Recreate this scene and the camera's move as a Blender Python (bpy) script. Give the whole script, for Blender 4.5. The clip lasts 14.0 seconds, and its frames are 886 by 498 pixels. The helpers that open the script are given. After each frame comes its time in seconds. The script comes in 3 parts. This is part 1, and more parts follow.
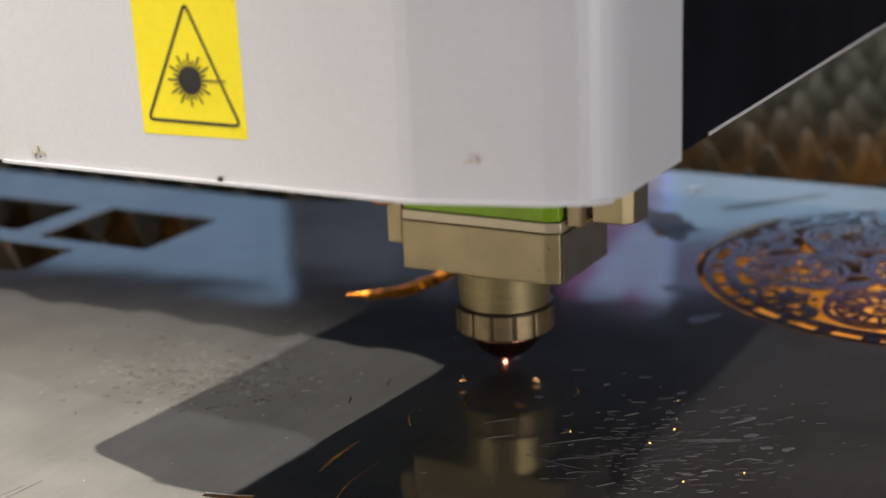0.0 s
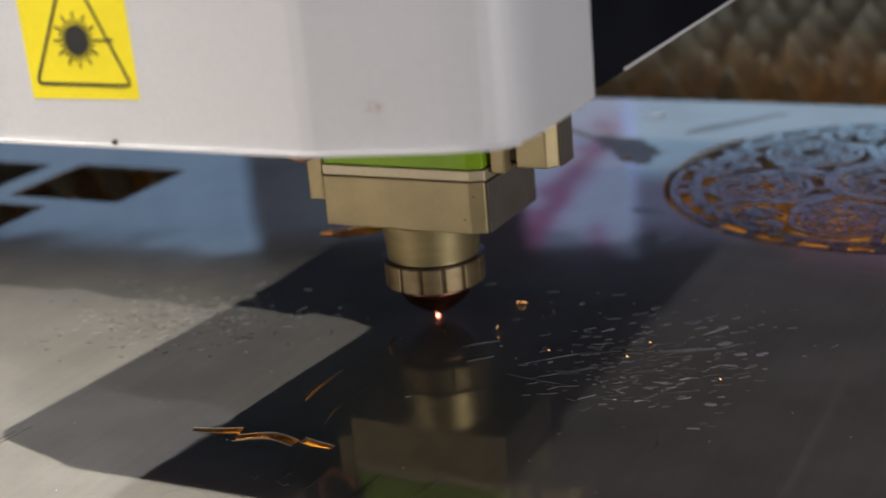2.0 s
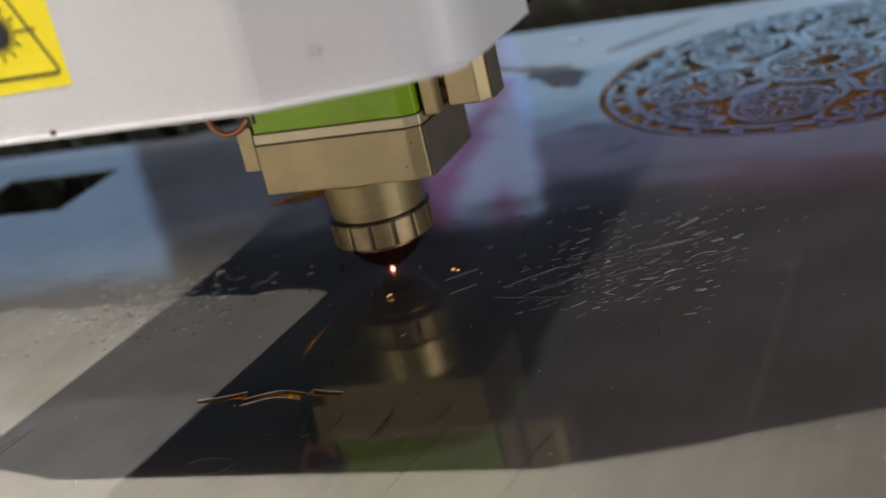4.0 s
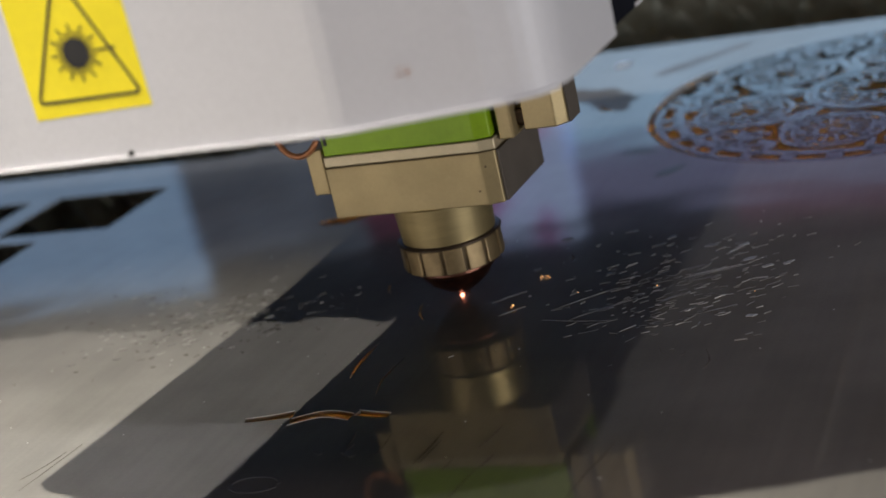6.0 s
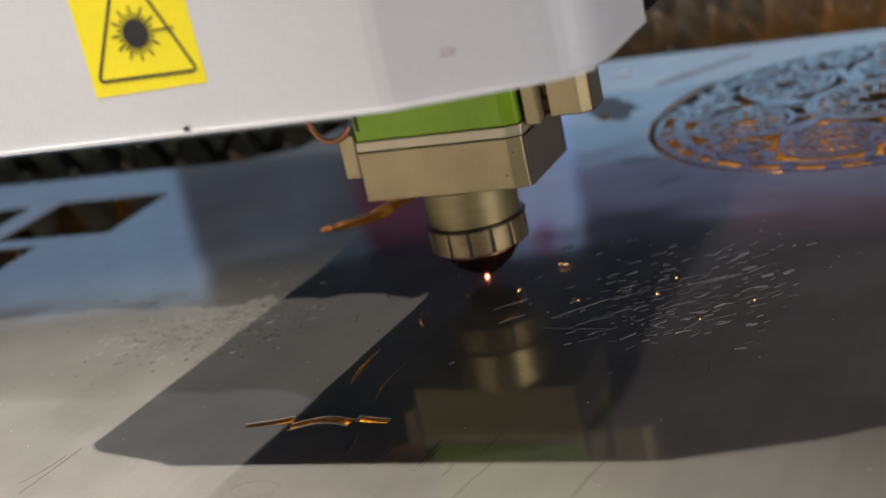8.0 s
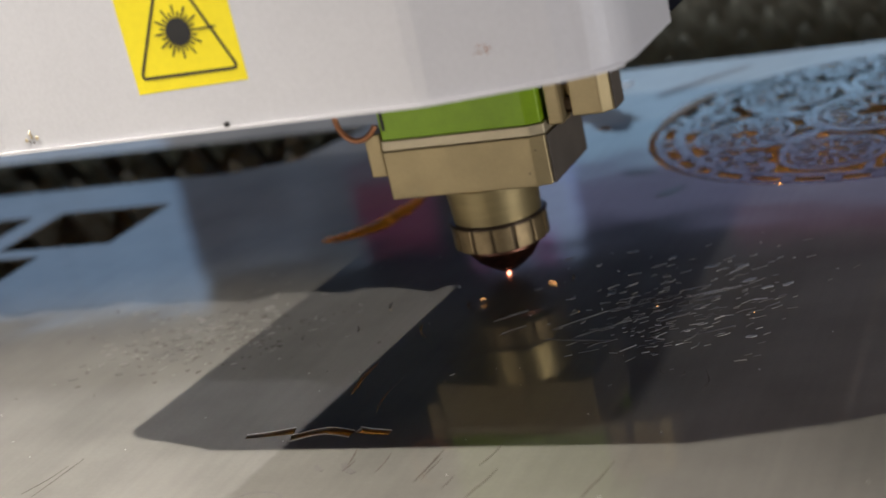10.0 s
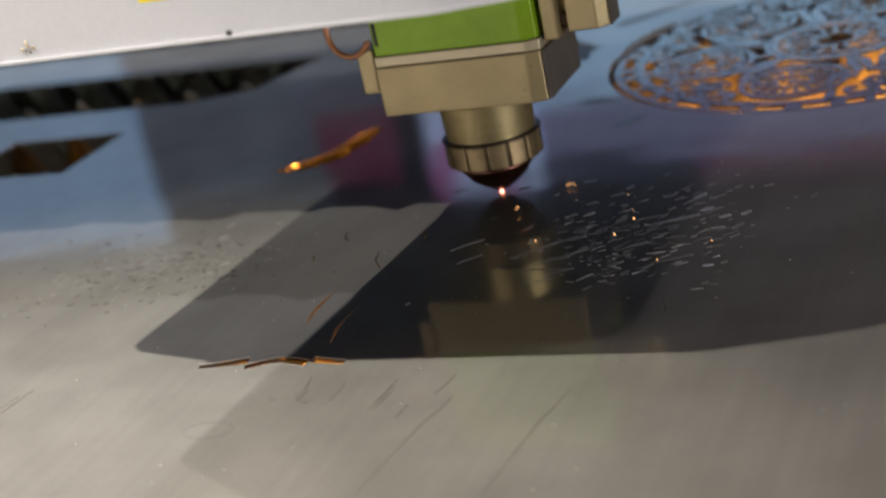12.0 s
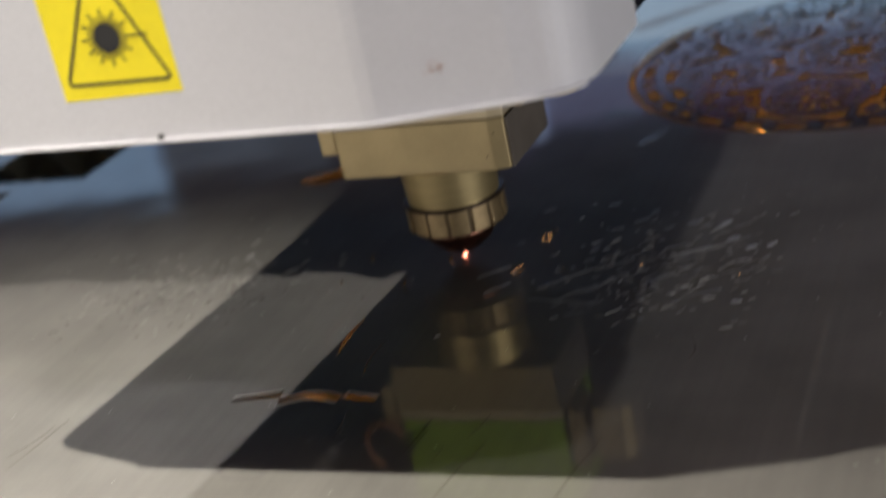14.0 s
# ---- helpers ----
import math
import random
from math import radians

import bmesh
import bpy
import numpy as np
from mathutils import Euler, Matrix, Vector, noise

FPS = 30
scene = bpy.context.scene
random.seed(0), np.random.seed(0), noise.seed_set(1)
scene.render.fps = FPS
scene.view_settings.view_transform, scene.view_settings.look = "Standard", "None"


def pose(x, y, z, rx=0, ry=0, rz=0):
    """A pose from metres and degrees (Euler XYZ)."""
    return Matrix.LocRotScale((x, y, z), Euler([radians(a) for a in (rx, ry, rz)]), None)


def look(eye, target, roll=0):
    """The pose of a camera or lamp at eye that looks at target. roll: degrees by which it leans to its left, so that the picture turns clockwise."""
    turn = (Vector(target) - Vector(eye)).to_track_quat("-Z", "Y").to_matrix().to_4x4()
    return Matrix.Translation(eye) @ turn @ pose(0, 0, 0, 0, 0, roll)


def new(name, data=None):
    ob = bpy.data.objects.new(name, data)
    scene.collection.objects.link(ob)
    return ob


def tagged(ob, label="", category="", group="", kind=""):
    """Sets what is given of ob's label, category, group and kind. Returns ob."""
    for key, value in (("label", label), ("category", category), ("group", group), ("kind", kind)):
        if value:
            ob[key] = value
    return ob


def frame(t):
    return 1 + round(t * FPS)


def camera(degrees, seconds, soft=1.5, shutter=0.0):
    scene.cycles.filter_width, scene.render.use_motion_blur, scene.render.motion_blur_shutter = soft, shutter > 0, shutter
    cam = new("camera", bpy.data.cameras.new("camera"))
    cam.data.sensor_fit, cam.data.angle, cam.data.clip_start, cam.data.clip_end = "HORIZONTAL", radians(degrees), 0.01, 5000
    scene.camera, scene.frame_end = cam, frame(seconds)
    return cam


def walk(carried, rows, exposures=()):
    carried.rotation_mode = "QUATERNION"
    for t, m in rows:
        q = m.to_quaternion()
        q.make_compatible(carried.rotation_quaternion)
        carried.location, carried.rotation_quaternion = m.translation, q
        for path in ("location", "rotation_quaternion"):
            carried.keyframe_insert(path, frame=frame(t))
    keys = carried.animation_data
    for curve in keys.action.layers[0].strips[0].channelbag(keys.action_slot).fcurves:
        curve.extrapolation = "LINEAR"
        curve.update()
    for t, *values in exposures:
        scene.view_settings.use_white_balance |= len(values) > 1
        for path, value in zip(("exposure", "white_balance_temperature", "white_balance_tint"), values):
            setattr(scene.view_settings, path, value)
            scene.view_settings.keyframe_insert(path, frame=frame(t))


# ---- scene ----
from mathutils.geometry import delaunay_2d_cdt

# ---- camera ----
cam = camera(32.4, 14.0, soft=1.5, shutter=0.4)
cam.data.dof.use_dof = True
cam.data.dof.focus_distance = 0.52
cam.data.dof.aperture_fstop = 9.0
PATH = [
    (0.0, pose(0.2648, -0.5265, 0.2220, 73.48, 2.24, 28.44)),
    (0.5, pose(0.2649, -0.5300, 0.2227, 73.55, 1.94, 28.34)),
    (1.0, pose(0.2650, -0.5288, 0.2209, 73.35, 2.24, 28.11)),
    (1.5, pose(0.2665, -0.5293, 0.2171, 72.26, 2.89, 27.79)),
    (2.0, pose(0.2670, -0.5384, 0.2154, 71.65, 4.78, 26.26)),
    (2.5, pose(0.2635, -0.5454, 0.2074, 70.79, 8.20, 21.57)),
    (3.0, pose(0.2564, -0.5513, 0.2031, 69.99, 11.66, 20.03)),
    (3.5, pose(0.2484, -0.5562, 0.2041, 69.85, 12.56, 19.54)),
    (6.0, pose(0.2431, -0.5572, 0.2041, 71.21, 12.40, 21.47)),
    (6.5, pose(0.2418, -0.5584, 0.2052, 71.26, 11.94, 21.26)),
    (7.0, pose(0.2420, -0.5590, 0.2049, 71.41, 11.78, 21.25)),
    (7.5, pose(0.2418, -0.5603, 0.2046, 71.50, 11.86, 21.47)),
    (8.0, pose(0.2425, -0.5590, 0.2044, 71.53, 11.93, 21.53)),
    (10.5, pose(0.2433, -0.5609, 0.2062, 71.99, 11.87, 21.59)),
    (11.0, pose(0.2430, -0.5611, 0.2050, 72.12, 12.10, 21.70)),
    (11.5, pose(0.2440, -0.5603, 0.2033, 72.13, 12.11, 21.73)),
    (12.0, pose(0.2430, -0.5550, 0.2011, 69.18, 11.39, 20.24)),
    (12.5, pose(0.2365, -0.5478, 0.2044, 67.33, 10.93, 19.85)),
    (13.0, pose(0.2356, -0.5470, 0.2054, 67.82, 11.11, 20.24)),
    (13.5, pose(0.2356, -0.5451, 0.2080, 68.29, 10.97, 20.32)),
    (13.9, pose(0.2340, -0.5488, 0.2213, 68.90, 11.08, 19.75)),
    (14.0, pose(0.2359, -0.5514, 0.2313, 67.34, 11.26, 20.21)),
]
walk(cam, PATH)

# head position over the sheet: seconds, x, y
HEAD = [
    (0.0, 0.0000, 0.0000),
    (0.5, 0.0046, -0.0048),
    (1.0, -0.0155, -0.0387),
    (1.5, -0.0123, -0.0341),
    (2.0, -0.0038, -0.0327),
    (2.5, -0.0032, -0.0315),
    (3.0, 0.0012, -0.0341),
    (3.5, -0.0088, -0.0404),
    (6.0, 0.0043, -0.0503),
    (6.5, -0.0030, -0.0585),
    (7.0, -0.0054, -0.0618),
    (7.5, 0.0129, -0.0588),
    (8.0, 0.0054, -0.0249),
    (10.5, 0.0103, -0.0025),
    (11.0, 0.0116, 0.0072),
    (11.5, 0.0160, 0.0085),
    (12.0, 0.0214, 0.0010),
    (12.5, 0.0144, -0.0112),
    (13.0, 0.0138, -0.0118),
    (13.5, 0.0187, -0.0196),
    (13.9, 0.0095, -0.0330),
    (14.0, 0.0079, -0.0384),
]

# how high the slivers stand that show spark glow in the cuts
CUT_GLOW = [.88, .86, 1, .7, .7, .5, .5, .5, .88, .6, .9, .9, .92, .86, .86, .8, .7, .3, .3, .5, .8, .8]   # how far metal wells up in the cuts
FLARE = [.85, .5, 1, .78, .78, .4, .62, .5, .55, .3, .2, .82, .82, .6, .92, .85, .85, .15, .2, .3, .7, .5]

# ---- light: hall lamps over the machine, added soft fill lamps ----
world = bpy.data.worlds.new("hall_air")
scene.world = world
world.use_nodes = True
world.node_tree.nodes["Background"].inputs[0].default_value = (0.74, 0.62, 0.64, 1)
world.node_tree.nodes["Background"].inputs[1].default_value = 0.007


def lamp(name, kind, eye, target, power, colour, size, size_y=0.0):
    data = bpy.data.lights.new(name, kind)
    data.energy = power
    data.color = colour
    if kind == "AREA":
        data.shape = "RECTANGLE"
        data.size, data.size_y = size, size_y or size
    else:
        data.shadow_soft_size = size
    ob = new(name, data)
    ob.matrix_world = look(eye, target)
    return ob


work = lamp("work_light_lamp", "SPOT", (-0.26, -0.326, 0.845), (-0.115, -0.40, 0.0), 83.0, (1.0, 0.94, 0.84), 0.006)
work.data.spot_size, work.data.spot_blend = radians(58), 1.0
for eye, power, colour, size in (((-1.92, 0.90, 2.5), 240.0, (1.0, 0.94, 0.88), 0.007), ((-1.91, 1.40, 2.5), 110.0, (0.90, 0.90, 1.0), 0.010),
                                 ((0.63, -0.59, 2.5), 33.0, (1.0, 0.96, 0.94), 0.06)):
    hall_spot = lamp("hall_spotlight", "SPOT", eye, (-0.05, 0.05, 0.0), power, colour, size)
    hall_spot.data.spot_size, hall_spot.data.spot_blend = radians(56), 0.4
# low unseen strips added to brighten the cover's front and right side
lamp("low_fill_light", "AREA", (-1.5, -2.8, 0.11), (0, 0, 0.2), 19.0, (1.0, 0.945, 0.945), 2.2, 0.18)
lamp("low_fill_light", "AREA", (2.6, -1.2, 0.13), (0.1, 0, 0.2), 37.0, (0.97, 0.965, 1.0), 1.4, 0.2)

# unseen warm fill added to redden the dark zone of the sheet
lamp("ceiling_fill_light", "AREA", (0.4, -0.8, 4.15), (0.4, -0.8, 0.0), 22.0, (1.0, 0.64, 0.56), 3.0, 2.0)


# ---- materials ----
def material(name, colour, rough=0.5, metal=0.0, vary=0.12, scale=40.0, bump=0.0, fine=400.0, colour2=None,
             stretch=(1, 1, 1), coat=0.0, emit=None, power=0.0, stain=0.0):
    """Principled material with variation at two scales, in metres of the object's space."""
    m = bpy.data.materials.new(name)
    m.use_nodes = True
    nt = m.node_tree
    p = nt.nodes["Principled BSDF"]
    p.inputs["Roughness"].default_value = rough
    p.inputs["Metallic"].default_value = metal
    p.inputs["Coat Weight"].default_value = coat
    p.inputs["Coat Roughness"].default_value = 0.12
    if emit:
        p.inputs["Emission Color"].default_value = (*emit, 1)
        p.inputs["Emission Strength"].default_value = power
    tc = nt.nodes.new("ShaderNodeTexCoord")
    mp = nt.nodes.new("ShaderNodeMapping")
    mp.inputs["Scale"].default_value = stretch
    nt.links.new(tc.outputs["Object"], mp.inputs[0])
    n1 = nt.nodes.new("ShaderNodeTexNoise")
    n1.inputs["Scale"].default_value = scale
    n1.inputs["Detail"].default_value = 5
    n2 = nt.nodes.new("ShaderNodeTexNoise")
    n2.inputs["Scale"].default_value = fine
    n2.inputs["Detail"].default_value = 3
    for n in (n1, n2):
        nt.links.new(mp.outputs[0], n.inputs["Vector"])
    ramp = nt.nodes.new("ShaderNodeMix")
    ramp.data_type = "RGBA"
    c2 = colour2 or tuple(c * (1 - vary) for c in colour)
    ramp.inputs[6].default_value = (*colour, 1)
    ramp.inputs[7].default_value = (*c2, 1)
    st = nt.nodes.new("ShaderNodeMapRange")
    st.inputs[1].default_value, st.inputs[2].default_value = 0.38, 0.68
    nt.links.new(n1.outputs["Fac"], st.inputs[0])
    nt.links.new(st.outputs[0], ramp.inputs[0])
    gr = nt.nodes.new("ShaderNodeMix")
    gr.data_type, gr.blend_type = "RGBA", "MULTIPLY"
    gr.inputs[0].default_value = 0.14
    nt.links.new(ramp.outputs[2], gr.inputs[6])
    nt.links.new(n2.outputs["Fac"], gr.inputs[7])
    br = nt.nodes.new("ShaderNodeMix")
    br.data_type, br.blend_type = "RGBA", "MULTIPLY"
    br.inputs[0].default_value = 1.0
    br.inputs[7].default_value = (1.08, 1.08, 1.08, 1)
    br.clamp_result = False
    nt.links.new(gr.outputs[2], br.inputs[6])
    nt.links.new(br.outputs[2], p.inputs["Base Color"])
    rr = nt.nodes.new("ShaderNodeMapRange")
    rr.inputs[3].default_value, rr.inputs[4].default_value = max(0.02, rough - 0.08), min(1, rough + 0.08)
    nt.links.new(n1.outputs["Fac"], rr.inputs[0])
    nt.links.new(rr.outputs[0], p.inputs["Roughness"])
    if bump:
        b = nt.nodes.new("ShaderNodeBump")
        b.inputs["Strength"].default_value = bump
        b.inputs["Distance"].default_value = 0.0006
        nt.links.new(n2.outputs["Fac"], b.inputs["Height"])
        nt.links.new(b.outputs[0], p.inputs["Normal"])
    return m


def sheet_material(name="steel_sheet", colour=(0.194, 0.186, 0.167), gloss=0.195, blur=0.06, waves=9.0, relief=0.12):
    """Mill-finish steel: rough brushed metal under a smoother, mirror-like skin, with waves, stains and drag lines."""
    m = material(name, colour, 0.55, 0.05, 0.22, 22.0, 0.0, 700.0, stretch=(1, 1, 1))
    nt = m.node_tree
    p = nt.nodes["Principled BSDF"]
    p.inputs["Specular IOR Level"].default_value = 0.1
    out = nt.nodes["Material Output"]
    tc = next(n for n in nt.nodes if n.type == "TEX_COORD")
    mirror = nt.nodes.new("ShaderNodeBsdfAnisotropic")
    mirror.inputs["Color"].default_value = (0.93, 0.88, 0.76, 1)
    mirror.inputs["Roughness"].default_value = blur
    mix = nt.nodes.new("ShaderNodeMixShader")
    mix.inputs[0].default_value = gloss
    wave = nt.nodes.new("ShaderNodeTexNoise")
    wave.inputs["Scale"].default_value = waves
    wave.inputs["Detail"].default_value = 2
    nt.links.new(tc.outputs["Object"], wave.inputs["Vector"])
    b = nt.nodes.new("ShaderNodeBump")
    b.inputs["Strength"].default_value = relief
    b.inputs["Distance"].default_value = 0.004
    nt.links.new(wave.outputs["Fac"], b.inputs["Height"])
    nt.links.new(b.outputs[0], mirror.inputs["Normal"])
    # rolling streaks along the sheet
    mp2 = nt.nodes.new("ShaderNodeMapping")
    mp2.inputs["Scale"].default_value = (260, 9, 1)
    mp2.inputs["Rotation"].default_value = (0, 0, radians(6))
    nt.links.new(tc.outputs["Object"], mp2.inputs[0])
    streak = nt.nodes.new("ShaderNodeTexNoise")
    streak.inputs["Scale"].default_value = 1.0
    streak.inputs["Detail"].default_value = 4
    nt.links.new(mp2.outputs[0], streak.inputs["Vector"])
    span = nt.nodes.new("ShaderNodeMapRange")
    span.inputs[1].default_value, span.inputs[2].default_value = 0.3, 0.7
    span.inputs[3].default_value, span.inputs[4].default_value = 0.95, 1.03
    nt.links.new(streak.outputs["Fac"], span.inputs[0])
    tint = nt.nodes.new("ShaderNodeVectorMath")
    tint.operation = "SCALE"
    src = p.inputs["Base Color"].links[0].from_socket
    nt.links.new(src, tint.inputs[0])
    nt.links.new(span.outputs[0], tint.inputs["Scale"])
    nt.links.new(tint.outputs[0], p.inputs["Base Color"])
    nt.links.new(p.outputs[0], mix.inputs[1])
    nt.links.new(mirror.outputs[0], mix.inputs[2])
    nt.links.new(mix.outputs[0], out.inputs[0])
    return m


M_SHEET = sheet_material()
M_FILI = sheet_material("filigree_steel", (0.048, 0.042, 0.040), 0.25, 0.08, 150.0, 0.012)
M_WHITE = material("white_paint", (0.59, 0.583, 0.602), 0.42, 0.0, 0.06, 9, 0.015, 900)
M_DARK = material("dark_panel", (0.006, 0.007, 0.012), 0.75, 0.0, 0.4, 20)
M_DARK.node_tree.nodes["Principled BSDF"].inputs["Specular IOR Level"].default_value = 0.12
M_TRIM = material("bare_edge", (0.85, 0.83, 0.80), 0.3, 0.6, 0.2, 90)
M_YELLOW = material("sticker_yellow", (0.90, 0.74, 0.003), 0.55, 0.0, 0.05, 50)
M_BLACK = material("print_black", (0.012, 0.011, 0.010), 0.6, 0.0, 0.2, 90)
M_GOLD = material("champagne_anodised", (0.40, 0.313, 0.165), 0.46, 0.7, 0.14, 60, 0.12, 900)
M_GOLDL = material("pale_anodised", (0.54, 0.455, 0.300), 0.46, 0.6, 0.10, 80, 0.1, 900)
M_GREY = material("grey_anodised", (0.095, 0.078, 0.062), 0.8, 0.0, 0.2, 60, 0.1, 900)
M_GREEN = material("green_anodised", (0.205, 0.345, 0.004), 0.42, 0.15, 0.15, 70, 0.08, 900)
M_BARREL = material("nickel_brass", (0.52, 0.41, 0.205), 0.40, 0.85, 0.2, 40, 0.1, 700, stretch=(1, 1, 6))
M_RING = material("aged_nickel", (0.42, 0.31, 0.165), 0.40, 0.85, 0.4, 120, 0.15, 700)
M_BOLT = material("browned_bolt", (0.070, 0.045, 0.028), 0.45, 0.6, 0.4, 200)
M_GROOVE = material("ring_groove", (0.17, 0.125, 0.070), 0.5, 0.7, 0.3, 120)
M_COPPER = material("heat_stained_copper", (0.22, 0.095, 0.06), 0.38, 1.0, 0.5, 160, 0.2, 900, colour2=(0.05, 0.03, 0.03))
M_WIRE = material("copper_cable", (0.42, 0.17, 0.07), 0.4, 0.4, 0.3, 80)
M_SLAT = material("burnt_slat", (0.40, 0.42, 0.35), 0.55, 0.2, 0.6, 40, 0.4, 300, colour2=(0.15, 0.15, 0.115))
M_BED = material("bed_dark", (0.03, 0.022, 0.016), 0.8, 0.0, 0.5, 15, 0.3, 200)
M_SCRAPE = material("dull_scrape", (0.23, 0.22, 0.215), 0.5, 0.7, 0.3, 300)
M_MARK = material("scraped_steel", (0.46, 0.45, 0.43), 0.5, 0.6, 0.2, 300)
M_SMEAR = sheet_material("grey_smear", (0.165, 0.155, 0.145), 0.125, 0.22)
M_SMUDGE = sheet_material("oily_smudge", (0.13, 0.115, 0.095), 0.06, 0.22)
M_DIRT = material("dark_smear", (0.085, 0.070, 0.055), 0.75, 0.0, 0.4, 120)
M_SPARK = material("spark_and_pinhole_glow", (1.0, 0.5, 0.1), 0.5, 0, 0.1, 50, emit=(1.0, 0.48, 0.16), power=4.5)
M_CUT_GLOW = material("cut_glow_orange", (1.0, 0.4, 0.1), 0.5, 0, 0.1, 50, emit=(1.0, 0.40, 0.08), power=1.5)
M_CORE = material("cutting_arc", (1.0, 0.8, 0.6), 0.5, 0, 0.1, 50, emit=(1.0, 0.30, 0.18), power=7.0)
M_GLOW = material("spark_shower", (1.0, 0.4, 0.1), 0.5, 0, 0.1, 50, emit=(1.0, 0.36, 0.05), power=200.0)
M_HALL = material("hall_wall", (0.035, 0.028, 0.028), 0.8, 0, 0.2, 2)
M_CEIL = material("hall_ceiling", (0.07, 0.06, 0.058), 0.85, 0, 0.2, 2)
M_FLOOR = material("hall_floor", (0.08, 0.07, 0.065), 0.6, 0, 0.3, 2)


def lit_panel(name, colour, power, stretch=(1, 1, 1), vary=0.2):
    """Back-lit display film, a little uneven."""
    m = material(name, colour, 0.5, 0, vary, 2.2, emit=colour, power=power, stretch=stretch)
    p = m.node_tree.nodes["Principled BSDF"]
    m.node_tree.links.new(p.inputs["Base Color"].links[0].from_socket, p.inputs["Emission Color"])
    return m


M_BLUE = lit_panel("blue_film", (0.37, 0.62, 1.08), 1.32, (5, 1, 0.25), 0.22)
M_TEAL = lit_panel("teal_film", (0.112, 0.152, 0.235), 1.50, (1, 1, 1), 0.55)
M_PINK = lit_panel("magenta_film", (0.25, 0.035, 0.13), 0.64)
M_ROSE = lit_panel("rose_film", (0.37, 0.13, 0.40), 1.40)
M_PALE = lit_panel("pale_film", (0.39, 0.66, 1.08), 1.9)
M_LILAC = lit_panel("lilac_film", (0.43, 0.58, 1.02), 1.60)
M_PURPLE = lit_panel("violet_film", (0.16, 0.175, 0.35), 1.85)


# ---- mesh helpers ----
def part(name, bm, mat, parent=None, label="", smooth=False):
    """Link a bmesh as one mesh object, under a thing or part if given."""
    me = bpy.data.meshes.new(name)
    bmesh.ops.recalc_face_normals(bm, faces=bm.faces)
    for f in bm.faces:
        f.smooth = smooth
    bm.to_mesh(me)
    bm.free()
    me.materials.append(mat)
    ob = new(name, me)
    if parent:
        ob.parent = parent
    if label:
        tagged(ob, label)
    return ob


def empty(name, x=0, y=0, z=0):
    ob = new(name)
    ob.empty_display_size = 0.02
    ob.location = (x, y, z)
    return ob


def box(x0, x1, y0, y1, z0, z1, bevel=0.0, bm=None):
    own = bmesh.new()
    bmesh.ops.create_cube(own, size=1)
    for v in own.verts:
        v.co = Vector(((x0 + x1) / 2 + v.co.x * (x1 - x0), (y0 + y1) / 2 + v.co.y * (y1 - y0), (z0 + z1) / 2 + v.co.z * (z1 - z0)))
    if bevel:
        bmesh.ops.bevel(own, geom=own.edges[:], offset=bevel, segments=2, affect="EDGES", profile=0.5)
    if bm is None:
        return own
    me = bpy.data.meshes.new("tmp")
    own.to_mesh(me)
    own.free()
    bm.from_mesh(me)
    bpy.data.meshes.remove(me)
    return bm


def prism(points, z0, z1, bevel=0.0):
    """A solid from a plan outline between two heights."""
    bm = bmesh.new()
    f = bm.faces.new([bm.verts.new((x, y, z0)) for x, y in points])
    r = bmesh.ops.extrude_face_region(bm, geom=[f])
    for v in r["geom"]:
        if isinstance(v, bmesh.types.BMVert):
            v.co.z = z1
    if bevel:
        bmesh.ops.bevel(bm, geom=bm.edges[:], offset=bevel, segments=2, affect="EDGES", profile=0.5)
    return bm


def lathe(rings, cx=0.0, cy=0.0, n=48):
    """A turned solid from (radius, height) rings."""
    bm = bmesh.new()
    rows = []
    for r, z in rings:
        rows.append([bm.verts.new((cx + r * math.cos(2 * math.pi * i / n), cy + r * math.sin(2 * math.pi * i / n), z)) for i in range(n)])
    for a, b in zip(rows, rows[1:]):
        for i in range(n):
            bm.faces.new((a[i], a[(i + 1) % n], b[(i + 1) % n], b[i]))
    bm.faces.new(rows[0][::-1])
    bm.faces.new(rows[-1])
    return bm


def ribbon(points, width, z0, z1, bm=None, closed=False):
    """A flat strip of given width and thickness along a plan line."""
    bm = bm or bmesh.new()
    n = len(points)
    left, right = [], []
    for i, p in enumerate(points):
        a = points[i - 1] if (i or closed) else p
        b = points[(i + 1) % n] if (i < n - 1 or closed) else p
        d = Vector((b[0] - a[0], b[1] - a[1]))
        d = d.normalized() if d.length > 1e-9 else Vector((1, 0))
        w = width[i] if isinstance(width, (list, tuple)) else width
        left.append((p[0] - d.y * w / 2, p[1] + d.x * w / 2))
        right.append((p[0] + d.y * w / 2, p[1] - d.x * w / 2))
    q = [[bm.verts.new((l[0], l[1], z1)), bm.verts.new((r[0], r[1], z1)), bm.verts.new((r[0], r[1], z0)), bm.verts.new((l[0], l[1], z0))]
         for l, r in zip(left, right)]
    for i in range(n if closed else n - 1):
        a, b = q[i], q[(i + 1) % n]
        for k in range(4):
            bm.faces.new((a[k], a[(k + 1) % 4], b[(k + 1) % 4], b[k]))
    if not closed:
        bm.faces.new(q[0])
        bm.faces.new(q[-1][::-1])
    return bm


